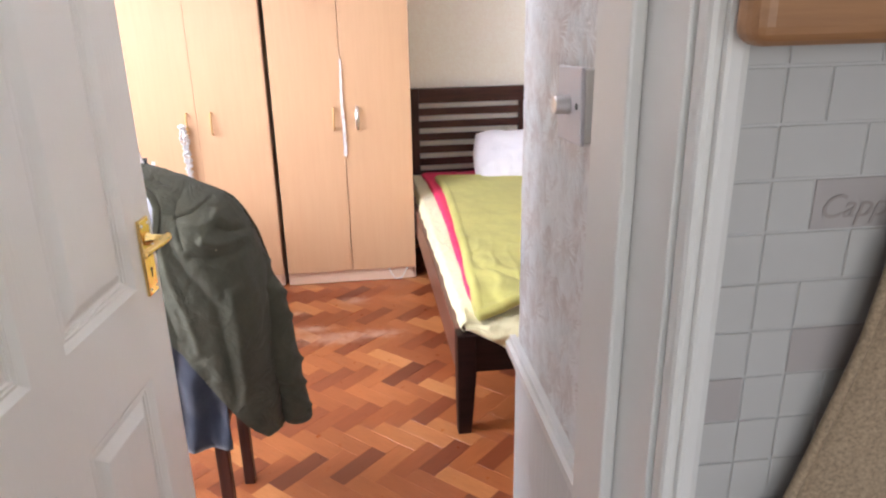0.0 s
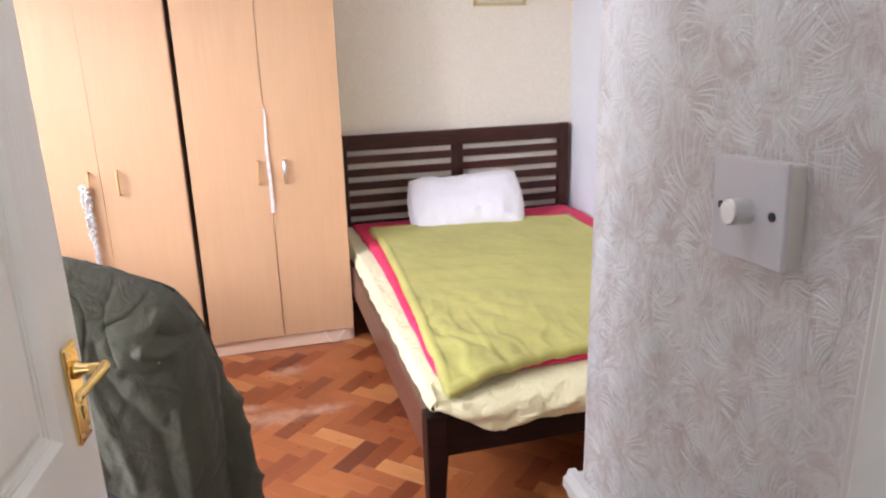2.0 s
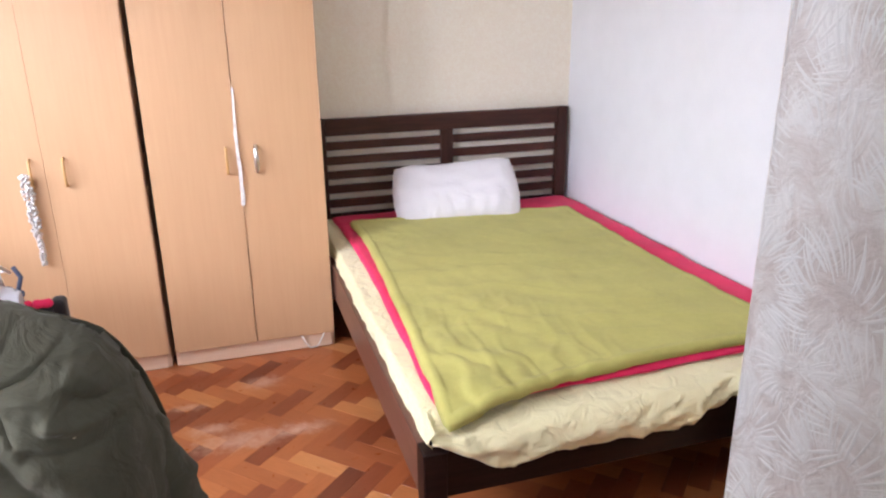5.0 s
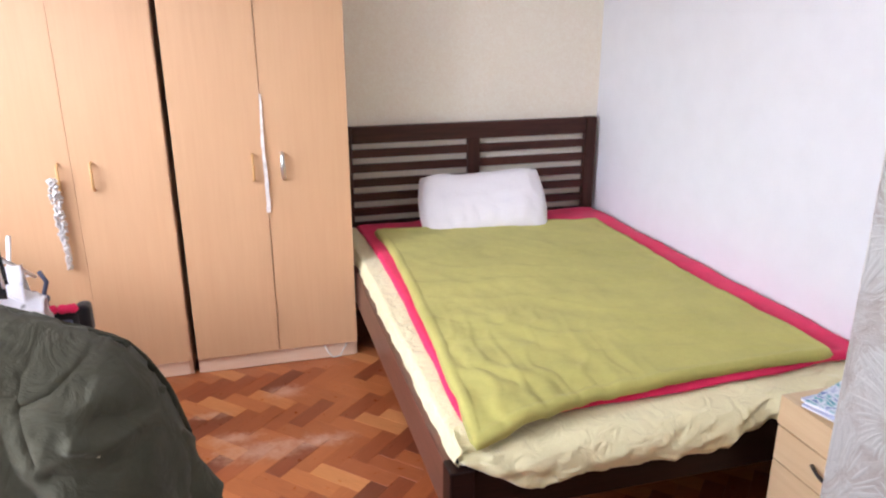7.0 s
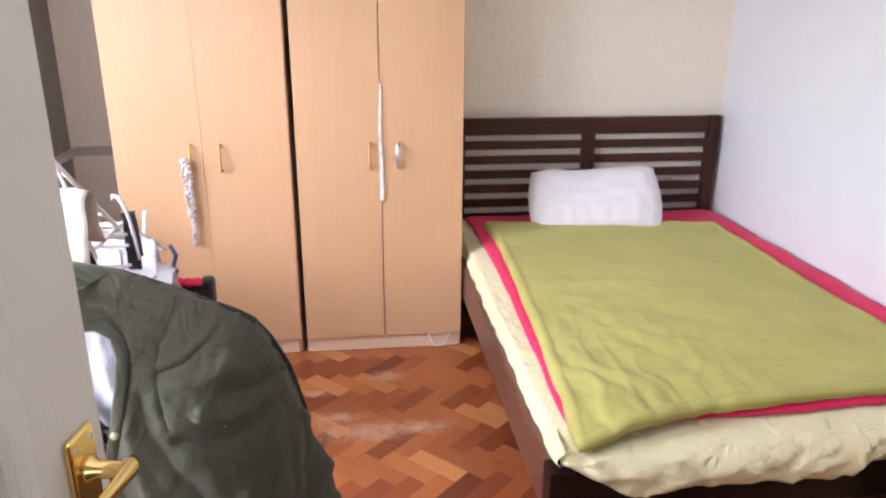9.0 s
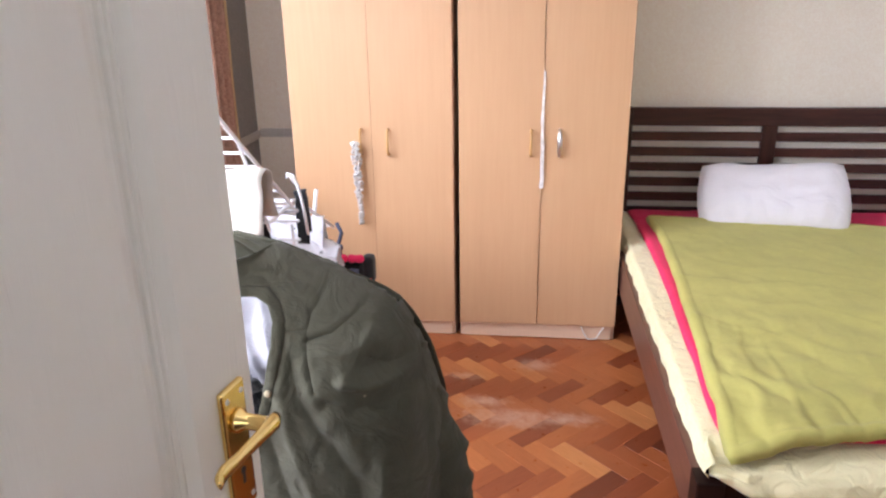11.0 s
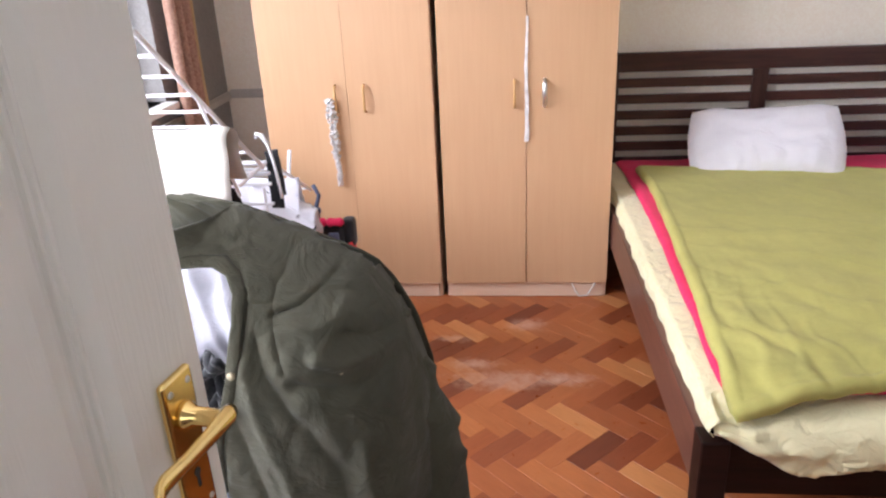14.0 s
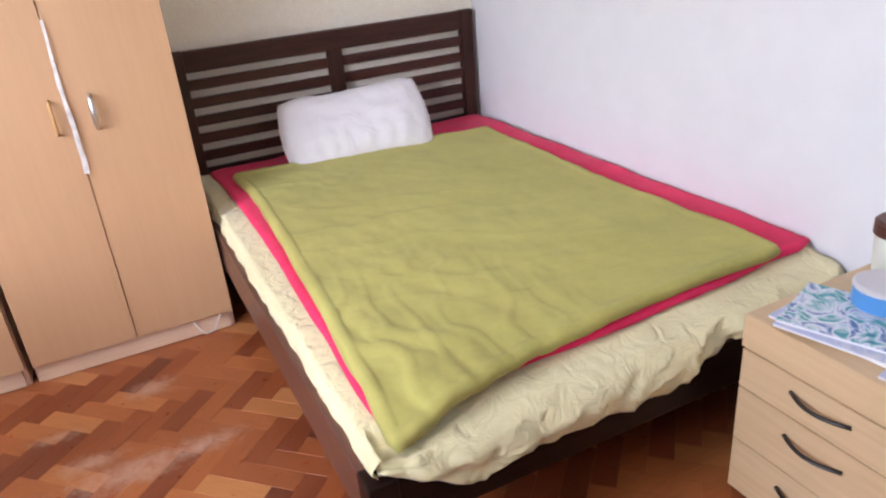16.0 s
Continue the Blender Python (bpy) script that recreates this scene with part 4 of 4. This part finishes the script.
    for x, z in ((-0.284, 1.008), (-0.224, 1.004)):
        c = at(x, z, 0.002)
        part("rivet", tube([c, c + Vector((0.0003, -0.0025, 0.001))], [0.0030, 0.0022], 10), M_PEWTER, j, "small metal rivet")
    zip_line = [(-0.340, 1.035), (-0.306, 0.984), (-0.269, 0.941), (-0.239, 0.902), (-0.224, 0.846)]
    pts = []
    for a, b in zip(zip_line[:-1], zip_line[1:]):
        pts += [at(a[0] + (b[0] - a[0]) * k / 6, a[1] + (b[1] - a[1]) * k / 6, 0.002) for k in range(6)]
    part("zip", tube(pts, 0.0010, 6), M_PEWTER, j, "thin tarnished zip")

    # back panel behind the chair
    def back(u, v):
        z = 1.192 - 0.75 * v
        x0, x1 = -0.64, float(np.interp(z, out_z, out_x)) - 0.001
        return Vector((x0 + (x1 - x0) * u, 1.747 + 0.04 * smooth(0, 0.3, v) + 0.012 * fbm(u * 5, v * 5, 4) + 0.03 * v - 0.03 * max(0.0, u - 0.7), z))
    part("back", sheet(back, 50, 50, 0.003), M_JACKET, j, smooth=True)

    def lining(u, v):
        x, z = -0.66 + 0.27 * u, 1.146 - 0.38 * v
        quilt = 0.006 * abs(math.sin(x * 70 + z * 30 + 2 * fbm(x * 8, z * 6, 2)))
        return Vector((x, 1.712 - 0.060 * smooth(0.0, 0.55, v) + quilt + 0.018 * fbm(x * 9, z * 9, 1), z))
    part("lining", sheet(lining, 90, 90, 0.002), M_LINING, j, "pale grey quilted lining", smooth=True)

    # sleeve
    path = [(-0.290, 1.735, 1.030), (-0.272, 1.735, 0.985), (-0.247, 1.736, 0.905), (-0.218, 1.738, 0.81), (-0.197, 1.741, 0.70), (-0.177, 1.745, 0.60), (-0.163, 1.752, 0.52), (-0.158, 1.756, 0.458)]
    rad = [0.050, 0.057, 0.056, 0.054, 0.050, 0.045, 0.041, 0.037]
    line, width = [], []
    for k in range(len(path) - 1):
        for q in range(8):
            line.append(Vector(path[k]).lerp(Vector(path[k + 1]), q / 8))
            width.append(rad[k] + (rad[k + 1] - rad[k]) * q / 8)
    line.append(Vector(path[-1]))
    width.append(rad[-1])
    bm = tube(line, width, 40)
    for v in bm.verts:
        axis = min(line, key=lambda c: (c - v.co).length_squared)
        way = v.co - axis
        if way.length > 0.01:
            crest = 1 - abs(math.sin(v.co.z * 34 + math.atan2(way.y, way.x) * 1.2 + 2 * noise.noise(v.co * 6)))
            v.co += way.normalized() * (0.010 * noise.fractal(v.co * 10, 1.0, 2.0, 3) + 0.009 * crest ** 3)
    part("sleeve", bm, M_JACKET, j, smooth=True)
    part("cuff", tube([(-0.157, 1.757, 0.475), (-0.156, 1.758, 0.440)], [0.040, 0.0385], 28), M_JACKET, j, smooth=True)
    return j


jacket()


def chair():
    c = thing("chair", "dark wooden chair hidden under clothes near the door", "chair")
    for x in (-0.62, -0.39):
        part("back_leg", box(x, 1.73, 0, x + 0.035, 1.765, 1.02, 0.004), M_DARKV, c)
        part("front_leg", box(x, 2.06, 0, x + 0.035, 2.095, 0.43, 0.004), M_DARKV, c)
    part("seat", box(-0.63, 1.73, 0.43, -0.345, 2.11, 0.46, 0.006), M_DARK, c)
    part("back_rail", box(-0.585, 1.738, 0.92, -0.355, 1.757, 1.05, 0.004), M_DARK, c)
    return c


chair()


def black_fn(u, v):
    x, z = -0.545 + 0.105 * u, 0.985 - 0.085 * v - 0.02 * math.sin(u * 7)
    return Vector((x + 0.012 * fbm(v * 3, 1), 1.632 + 0.012 * math.sin(u * 14 + v * 9) + 0.02 * fbm(u * 5, v * 5), z + 0.012 * fbm(u * 4, v * 2, 3)))


def navy_fn(u, v):
    return Vector((-0.62 + 0.30 * u, 1.655 + 0.012 * math.sin(u * 21 + v * 3) + 0.02 * fbm(u * 4, v * 4, 6), 0.93 - 0.50 * v))


tagged(part("dark_garment", sheet(navy_fn, 40, 30, 0.003), M_NAVYD, None, "dark navy garment on the chair under the olive jacket", smooth=True), category="clothing")
tagged(part("black_garment", sheet(black_fn, 40, 30, 0.004), M_BLACKC, None, "black garment hanging inside the olive jacket", smooth=True), category="clothing")


# ---- clothes airer ----
def airer():
    a = thing("clothes_airer", "white wire clothes airer loaded with washing near the wardrobe", "clothes airer")
    r = 0.0042
    A0, A1 = Vector((-0.79, 2.80, 0.925)), Vector((-0.79, 2.20, 1.375))
    L = Vector((-0.62, 0.0, 0.0))
    wing = new("wing")
    wing.parent = a
    part("side_bar", tube([A0, A1], 0.006, 10), M_WIRE, wing)
    part("side_bar", tube([A0 + L, A1 + L], 0.006, 10), M_WIRE, wing)
    for k in range(9):
        p = A0.lerp(A1, 0.04 + k / 8 * 0.94)
        part("rung", tube([p, p + L], r if k else 0.006, 8), M_WIRE, wing)
    brace = Vector((-0.80, 2.62, 0.90))
    part("brace", tube([A0.lerp(A1, 0.6), brace], 0.005, 8), M_WIRE, a)
    top = new("top_rack")
    top.parent = a
    y0, y1, z = 2.62, 2.86, 0.925
    for x in (-0.80, -1.36):
        part("side_bar", tube([(x, y0, z), (x, y1, z)], 0.006, 10), M_WIRE, top)
    for k in range(4):
        yy = y0 + (y1 - y0) * k / 3
        part("rung", tube([(-1.36, yy, z), (-0.80, yy, z)], r, 8), M_WIRE, top)
    low = new("wing")
    low.parent = a
    for x in (-0.80, -1.36):
        part("side_bar", tube([(x, 2.88, 0.92), (x, 3.28, 0.70)], 0.006, 10), M_WIRE, low)
    for k in range(6):
        part("rung", tube([(-1.36, 2.90 + k * 0.074, 0.91 - k * 0.0405), (-0.80, 2.90 + k * 0.074, 0.91 - k * 0.0405)], r, 8), M_WIRE, low)
    # end cap bent up like a hook
    hx, hy = -0.79, 2.83
    part("hook", tube([(hx + 0.035, hy, 0.82), (hx + 0.03, hy, 0.88), (hx + 0.022, hy, 0.94), (hx + 0.012, hy, 0.985), (hx - 0.002, hy, 1.012), (hx - 0.016, hy, 1.016), (hx - 0.02, hy, 1.005)], [0.0045, 0.005, 0.0045, 0.005, 0.008, 0.007, 0.004], 12), M_WIRE, a, smooth=True)
    for zz in (0.905, 0.872, 0.81):
        part("rung", tube([(-0.93, hy - 0.02, zz), (-0.775, hy - 0.02, zz)], 0.0055, 8), M_WIRE, a)
    for x in (-0.80, -0.90):
        part("clip", tube([(x, hy - 0.02, 0.72), (x, hy - 0.02, 0.86)], 0.0050, 8), M_WIRE, a)
    for x in (-0.82, -1.34):
        part("leg", tube([(x, 2.64, 0.86), (x, 3.12, 0.02)], 0.007, 10), M_WIRE, a)
        part("leg", tube([(x, 3.16, 0.88), (x, 2.66, 0.02)], 0.007, 10), M_WIRE, a)
    for y in (2.66, 3.12):
        part("foot_bar", tube([(-0.82, y, 0.012), (-1.34, y, 0.012)], 0.008, 10), M_WIRE, a)
    return a


airer()


def hung(name, material, x0, x1, y, ztop, drop0, drop1, label, cat, seed=0.0, lean=0.04, back=0.02):
    """A cloth folded over a bar that runs along x."""
    def fn(u, v):
        x = x0 + (x1 - x0) * v
        s = u * 2 - 1
        d = drop0 if s < 0 else drop1
        z = ztop - abs(s) ** 1.6 * d + 0.006 * fbm(x * 14, u * 5, seed)
        yy = y + s * lean + math.copysign(back, s) * min(1, abs(s) * 6) * 0.3 + 0.016 * fbm(x * 9, u * 4, seed + 2) * abs(s)
        return Vector((x + 0.01 * fbm(u * 4, x * 3, seed + 5), yy, z))
    return tagged(part(name, sheet(fn, 36, 30, 0.003), material, None, label, smooth=True), category=cat)


M_NAVYW = cover_material("white_cotton_blue_patches", [(0.80, 0.80, 0.86), (0.80, 0.80, 0.86), (0.80, 0.80, 0.85), (0.35, 0.42, 0.62)], 7)
hung("cream_towel", M_TOWEL, -1.28, -0.735, 2.47, 1.115, 0.16, 0.14, "cream towel folded over the raised airer wing", "towel", 1.0, 0.05)
hung("dark_garment", M_BLACKC, -1.18, -0.845, 2.70, 0.95, 0.10, 0.30, "black garment hanging on the airer", "clothing", 2.0)
hung("white_garment", M_NAVYW, -1.05, -0.765, 3.05, 0.815, 0.30, 0.30, "white garment with blue-grey patches on the airer", "clothing", 4.0, 0.07)
hung("black_strap_top", M_BLACKC, -0.80, -0.76, 2.87, 0.955, 0.17, 0.15, "black strap top hanging at the airer end", "clothing", 6.0, 0.02)


M_PRINT = Nodes("white_cloth_dark_print", 0.9)
M_PRINT.colour(M_PRINT.ramp(M_PRINT.noise(13, 2, warp=1.0), [(0.60, (0.80, 0.80, 0.85)), (0.63, (0.02, 0.02, 0.03))]))
M_PRINT.bump(M_PRINT.noise(9, 4), 0.012)
M_PRINT = M_PRINT.mat


def print_fn(u, v):
    x = -0.92 + 0.205 * v + 0.012 * fbm(u * 5, v * 3, 1)
    s = u * 2 - 1
    z = 0.812 - 0.105 * v - 0.25 * abs(s) ** 1.8 + 0.016 * fbm(x * 12, u * 6, 5)
    return Vector((x, 3.03 - s * 0.10 + 0.02 * fbm(x * 9, u * 6, 3), z))


tagged(part("printed_cloth", sheet(print_fn, 40, 30, 0.003), M_PRINT, None, "white cloth with dark animal print hanging on the airer", smooth=True), category="clothing")


def red_bag():
    b = thing("child_bag", "small red and black bag with a pink bow on the airer", "bag", place=pose(-0.715, 3.20, 0.508))
    def bowl(k, lift, front):
        def fn(u, v):
            th, ph = 2 * math.pi * u, math.pi * (0.02 + 0.56 * v)
            r = math.sin(ph)
            z = -0.125 * math.cos(ph) + lift + (0.03 if math.sin(th) > 0 else 0.0) * v
            return Vector((0.088 * k * r * math.cos(th), (0.062 * r * math.sin(th)) * k + front, z))
        return fn
    part("shell", sheet(bowl(1.0, 0.0, -0.01), 36, 16, 0.004), M_RED, b, "glossy red rounded shell", smooth=True)
    part("front", box(-0.062, -0.05, -0.05, 0.055, -0.015, 0.10, 0.02, seg=4), M_BLACKC, b, smooth=True)
    part("patch", box(0.0, -0.058, -0.045, 0.038, -0.045, 0.075, 0.006), M_NAVY, b)
    part("side", box(0.04, -0.035, 0.0, 0.088, 0.035, 0.11, 0.018, seg=4), M_BLACKC, b, smooth=True)
    bow = new("bow")
    bow.parent = b
    for s in (-1, 1):
        bm = bmesh.new()
        bmesh.ops.create_icosphere(bm, subdivisions=3, radius=1)
        for v in bm.verts:
            v.co = Vector((s * 0.03 + v.co.x * 0.032, -0.055 + v.co.y * 0.016, 0.115 + v.co.z * (0.012 + 0.012 * abs(v.co.x)) + 0.004 * noise.noise(v.co * 3)))
        part("loop", bm, M_PINK, bow, smooth=True)
    part("ribbon", box(-0.10, -0.05, 0.14, -0.02, -0.03, 0.165, 0.008), M_NAVY, b, "black ribbon end")
    part("strap", tube([(-0.03, -0.03, 0.1), (-0.045, -0.02, 0.15), (-0.03, -0.01, 0.20), (-0.05, 0.0, 0.235)], (0.008), 8), M_NAVY, b, smooth=True)
    return b


red_bag()


# ---- picture over the bed ----
def picture():
    p = thing("framed_picture", "small framed print in a gilt frame on cream wallpaper", "picture")
    x0, x1, z0, z1, y = 1.235, 1.55, 1.685, 1.92, BACK - 0.002
    m_gilt = simple("pale_gilt_frame", (0.62, 0.50, 0.28), 0.4, 0.3)
    fr = new("frame")
    fr.parent = p
    for a, b_, c, d in ((x0, z0, x1, z0 + 0.02), (x0, z1 - 0.02, x1, z1), (x0, z0 + 0.02, x0 + 0.02, z1 - 0.02), (x1 - 0.02, z0 + 0.02, x1, z1 - 0.02)):
        part("moulding", box(a, y - 0.02, b_, c, y, d, 0.003), m_gilt, fr)
    part("mount", box(x0 + 0.02, y - 0.008, z0 + 0.02, x1 - 0.02, y - 0.004, z1 - 0.02), simple("cream_mount", (0.78, 0.74, 0.62), 0.8), p)
    pic = cover_material("faded_print", [(0.50, 0.36, 0.30), (0.40, 0.38, 0.42), (0.66, 0.60, 0.54), (0.30, 0.22, 0.2)], 14)
    part("print", box(x0 + 0.07, y - 0.0095, z0 + 0.055, x1 - 0.07, y - 0.0085, z1 - 0.055), pic, p)
    return p


picture()


# ---- kitchen side of the doorway ----
shelf = thing("wall_board", "rounded oak board fixed on the tiled kitchen wall", "shelf")
part("board", box(0.281, 0.398, 1.522, 0.95, 0.430, 1.76, 0.012, seg=4), M_OAK, shelf)


def bag_fn(u, v):
    z = 1.58 - u * 0.75
    left = 0.504 - 0.306 * (1.58 - z) - 0.01 * math.sin(u * 9)
    x = left + v * 0.4
    return Vector((x, 0.438 - 0.03 * math.sin(v * math.pi) + 0.008 * fbm(u * 4, v * 4), z))


hb_ = thing("hessian_bag", "brown hessian bag hanging against the kitchen wall", "bag")
part("body", sheet(bag_fn, 40, 20, 0.006), M_HESSIAN, hb_, smooth=True)
part("hem", tube([bag_fn(k / 30, 0.0) + Vector((0.0, -0.002, 0)) for k in range(31)], 0.0045, 8), M_HESSIAN, hb_, "folded stitched hem", smooth=True)


def words(name, text, x, z, size, y, parent, shear=0.0):
    cu = bpy.data.curves.new(name, "FONT")
    cu.body, cu.size, cu.extrude, cu.shear = text, size, 0.0001, shear
    ob = bpy.data.objects.new(name, cu)
    scene.collection.objects.link(ob)
    bpy.context.view_layer.update()
    mesh = bpy.data.meshes.new_from_object(ob.evaluated_get(bpy.context.evaluated_depsgraph_get()))
    bpy.data.objects.remove(ob)
    mesh.materials.clear()
    mesh.materials.append(M_INK)
    made = new(name, mesh)
    made.matrix_world = pose(x, y, z, 90, 0, 0)
    made.parent = parent
    return made


tile_wall = bpy.data.objects["wall_kitchen_tiled"]
TH, TY = 0.0405, 0.46
X0T, TW = 0.343, 0.069


def tile_mesh(width, material):
    return finish("tile", box(0.0008, -0.0012, 0.0008, width - 0.0008, 0, TH - 0.0008, 0.0008, seg=1), material)


tiles = {"full": (TW, tile_mesh(TW, M_TILE)), "half": (TW / 2, tile_mesh(TW / 2, M_TILE)), "grey": (TW, tile_mesh(TW, M_TILE2)), "edge": (0.033, tile_mesh(0.033, M_TILE)), "edge_grey": (0.033, tile_mesh(0.033, M_TILE2))}


def lay(kind, x, row):
    width, mesh_ = tiles[kind]
    made = new("tile", mesh_)
    made.matrix_world = pose(x, TY - 0.0002, 1.0185 + row * TH)
    made.parent = tile_wall
    return x + width


for r in range(24):
    lay("edge_grey" if r == 5 else "edge", X0T - 0.033, r)
    x = X0T
    if r in (4, 5):
        x = lay("half", x, r)
    if r % 2 or r in (6, 4):
        x = lay("half", x, r)
    if r in (9, 6):
        x = lay("grey", x, r)
    while x < 0.80:
        x = lay("full", x, r)
words("lettering", "Cappuccino", 0.383, 1.3925, 0.026, 0.4575, tile_wall, 0.3)


# ---- parquet ----
BW, BL = 0.072, 0.216
ORIGIN = Vector((-0.262, 2.924))
AX, BX = Vector((1, -1)).normalized(), Vector((1, 1)).normalized()


def block_mesh(material):
    bm = box(0, 0, -0.02, BL, BW, 0, 0.0)
    for v in bm.verts:
        if v.co.x > BL / 2:
            v.co.x -= 0.0002
        else:
            v.co.x += 0.0002
        v.co.y += 0.0002 if v.co.y < BW / 2 else -0.0002
    bmesh.ops.bevel(bm, geom=[e for e in bm.edges if all(v.co.z > -0.001 for v in e.verts)], offset=0.0005, segments=1, affect="EDGES")
    return finish("parquet_block", bm, material)


blocks = [block_mesh(m) for m in M_FLOOR]
floor = bpy.data.objects["floor"]
spots = []
for m in range(-9, 10):
    for k in range(-40, 41):
        o = ORIGIN + AX * (k * BW + m * BL) + BX * (k * BW - m * BL)
        spots.append((o, -45.0))
        spots.append((o, 45.0))
rnd = random.Random(5)
near, far = [], []
for o, a in spots:
    d = AX if a < 0 else BX
    e = BX if a < 0 else -AX
    mid = o + d * BL / 2 + e * BW / 2
    if not (LEFT - 0.1 < mid.x < RIGHT + 0.1 and 0.7 < mid.y < BACK + 0.1):
        continue
    (near if (-0.85 < mid.x < 0.62 and 1.95 < mid.y < 3.98) else far).append((o, a, mid))
near.sort(key=lambda q: (q[2] - Vector((-0.1, 2.6))).length)
far += near[300:]
near = near[:300]
for o, a, mid in near:
    ob = new("parquet_block", blocks[a > 0])
    ob.matrix_world = pose(o.x, o.y, rnd.uniform(-0.0005, 0.0005), 0, 0, a)
    ob.parent = floor
verts, faces = [], []
for o, a, mid in far:
    d = AX if a < 0 else BX
    e = BX if a < 0 else -AX
    n = len(verts)
    g = 0.0002
    for z in (-0.02, 0.0):
        for s, t in ((g, g), (BL - g, g), (BL - g, BW - g), (g, BW - g)):
            p = o + d * s + e * t
            verts.append((p.x, p.y, z))
    faces += [(n, n + 3, n + 2, n + 1), (n + 4, n + 5, n + 6, n + 7), (n, n + 1, n + 5, n + 4), (n + 1, n + 2, n + 6, n + 5), (n + 2, n + 3, n + 7, n + 6), (n + 3, n, n + 4, n + 7)]
mesh = bpy.data.meshes.new("parquet_rest")
mesh.from_pydata(verts, [], faces)
for m in M_FLOOR2:
    mesh.materials.append(m)
mesh.polygons.foreach_set("material_index", [int(a > 0) for o, a, mid in far for _ in range(6)])
rest = new("parquet_rest", mesh)
rest.parent = floor
rest["kind"] = "stuff"


# ---- relief strokes of the embossed wallpaper ----
def relief():
    rnd = random.Random(11)
    verts, faces = [], []
    X = CORNER[0]
    row = 0
    z = 0.98
    while z < 2.3:
        y = 0.66 + (row % 2) * 0.040 + rnd.uniform(-0.01, 0.01)
        while y < CORNER[1] + 0.02:
            cy, cz = y + rnd.uniform(-0.013, 0.013), z + rnd.uniform(-0.013, 0.013)
            size = rnd.uniform(0.034, 0.064)
            tilt = rnd.gauss(0, 0.5)
            span = rnd.uniform(1.5, 2.4)
            curl = rnd.choice((-1, 1)) * rnd.uniform(0.05, 0.32)
            n = int(rnd.uniform(32, 48))
            gap = rnd.uniform(0.45, 0.6)
            for k in range(n):
                if rnd.random() < 0.12:
                    continue
                a = tilt + span * (k / (n - 1) * 2 - 1) + rnd.uniform(-0.04, 0.04)
                r0 = size * (gap + rnd.uniform(-0.10, 0.10))
                r1 = size * rnd.uniform(0.88, 1.12) * (1 + 0.15 * math.cos(a - tilt))
                w = rnd.uniform(0.0007, 0.0016)
                high = rnd.uniform(0.0004, 0.0013)
                base = len(verts)
                for s in range(5):
                    q = s / 4
                    r = r0 + (r1 - r0) * q
                    b = a + curl * (q - 0.3) * math.copysign(1, a - tilt)
                    py, pz = cy + r * math.sin(b), cz + r * math.cos(b)
                    ty, tz = math.cos(b), -math.sin(b)
                    ww = w * (0.35 + 1.0 * math.sin(math.pi * (0.12 + 0.8 * q)))
                    hh = high * math.sin(math.pi * (0.05 + 0.88 * q)) ** 0.6
                    py = min(py, CORNER[1] - 0.002)
                    verts.extend(((X + 0.0004, py - ty * ww, pz - tz * ww), (X - hh, py, pz), (X + 0.0004, py + ty * ww, pz + tz * ww)))
                for s in range(4):
                    o = base + 3 * s
                    faces.extend(((o, o + 1, o + 4, o + 3), (o + 1, o + 2, o + 5, o + 4)))
            y += 0.078
        z += 0.064
        row += 1
    mesh = bpy.data.meshes.new("wallpaper_relief")
    mesh.from_pydata(verts, [], faces)
    mesh.polygons.foreach_set("use_smooth", [True] * len(mesh.polygons))
    mesh.materials.append(M_RELIEF)
    ob = new("wallpaper_relief", mesh)
    ob["kind"] = "stuff"
    ob.parent = bpy.data.objects["wall_switch"]


relief()
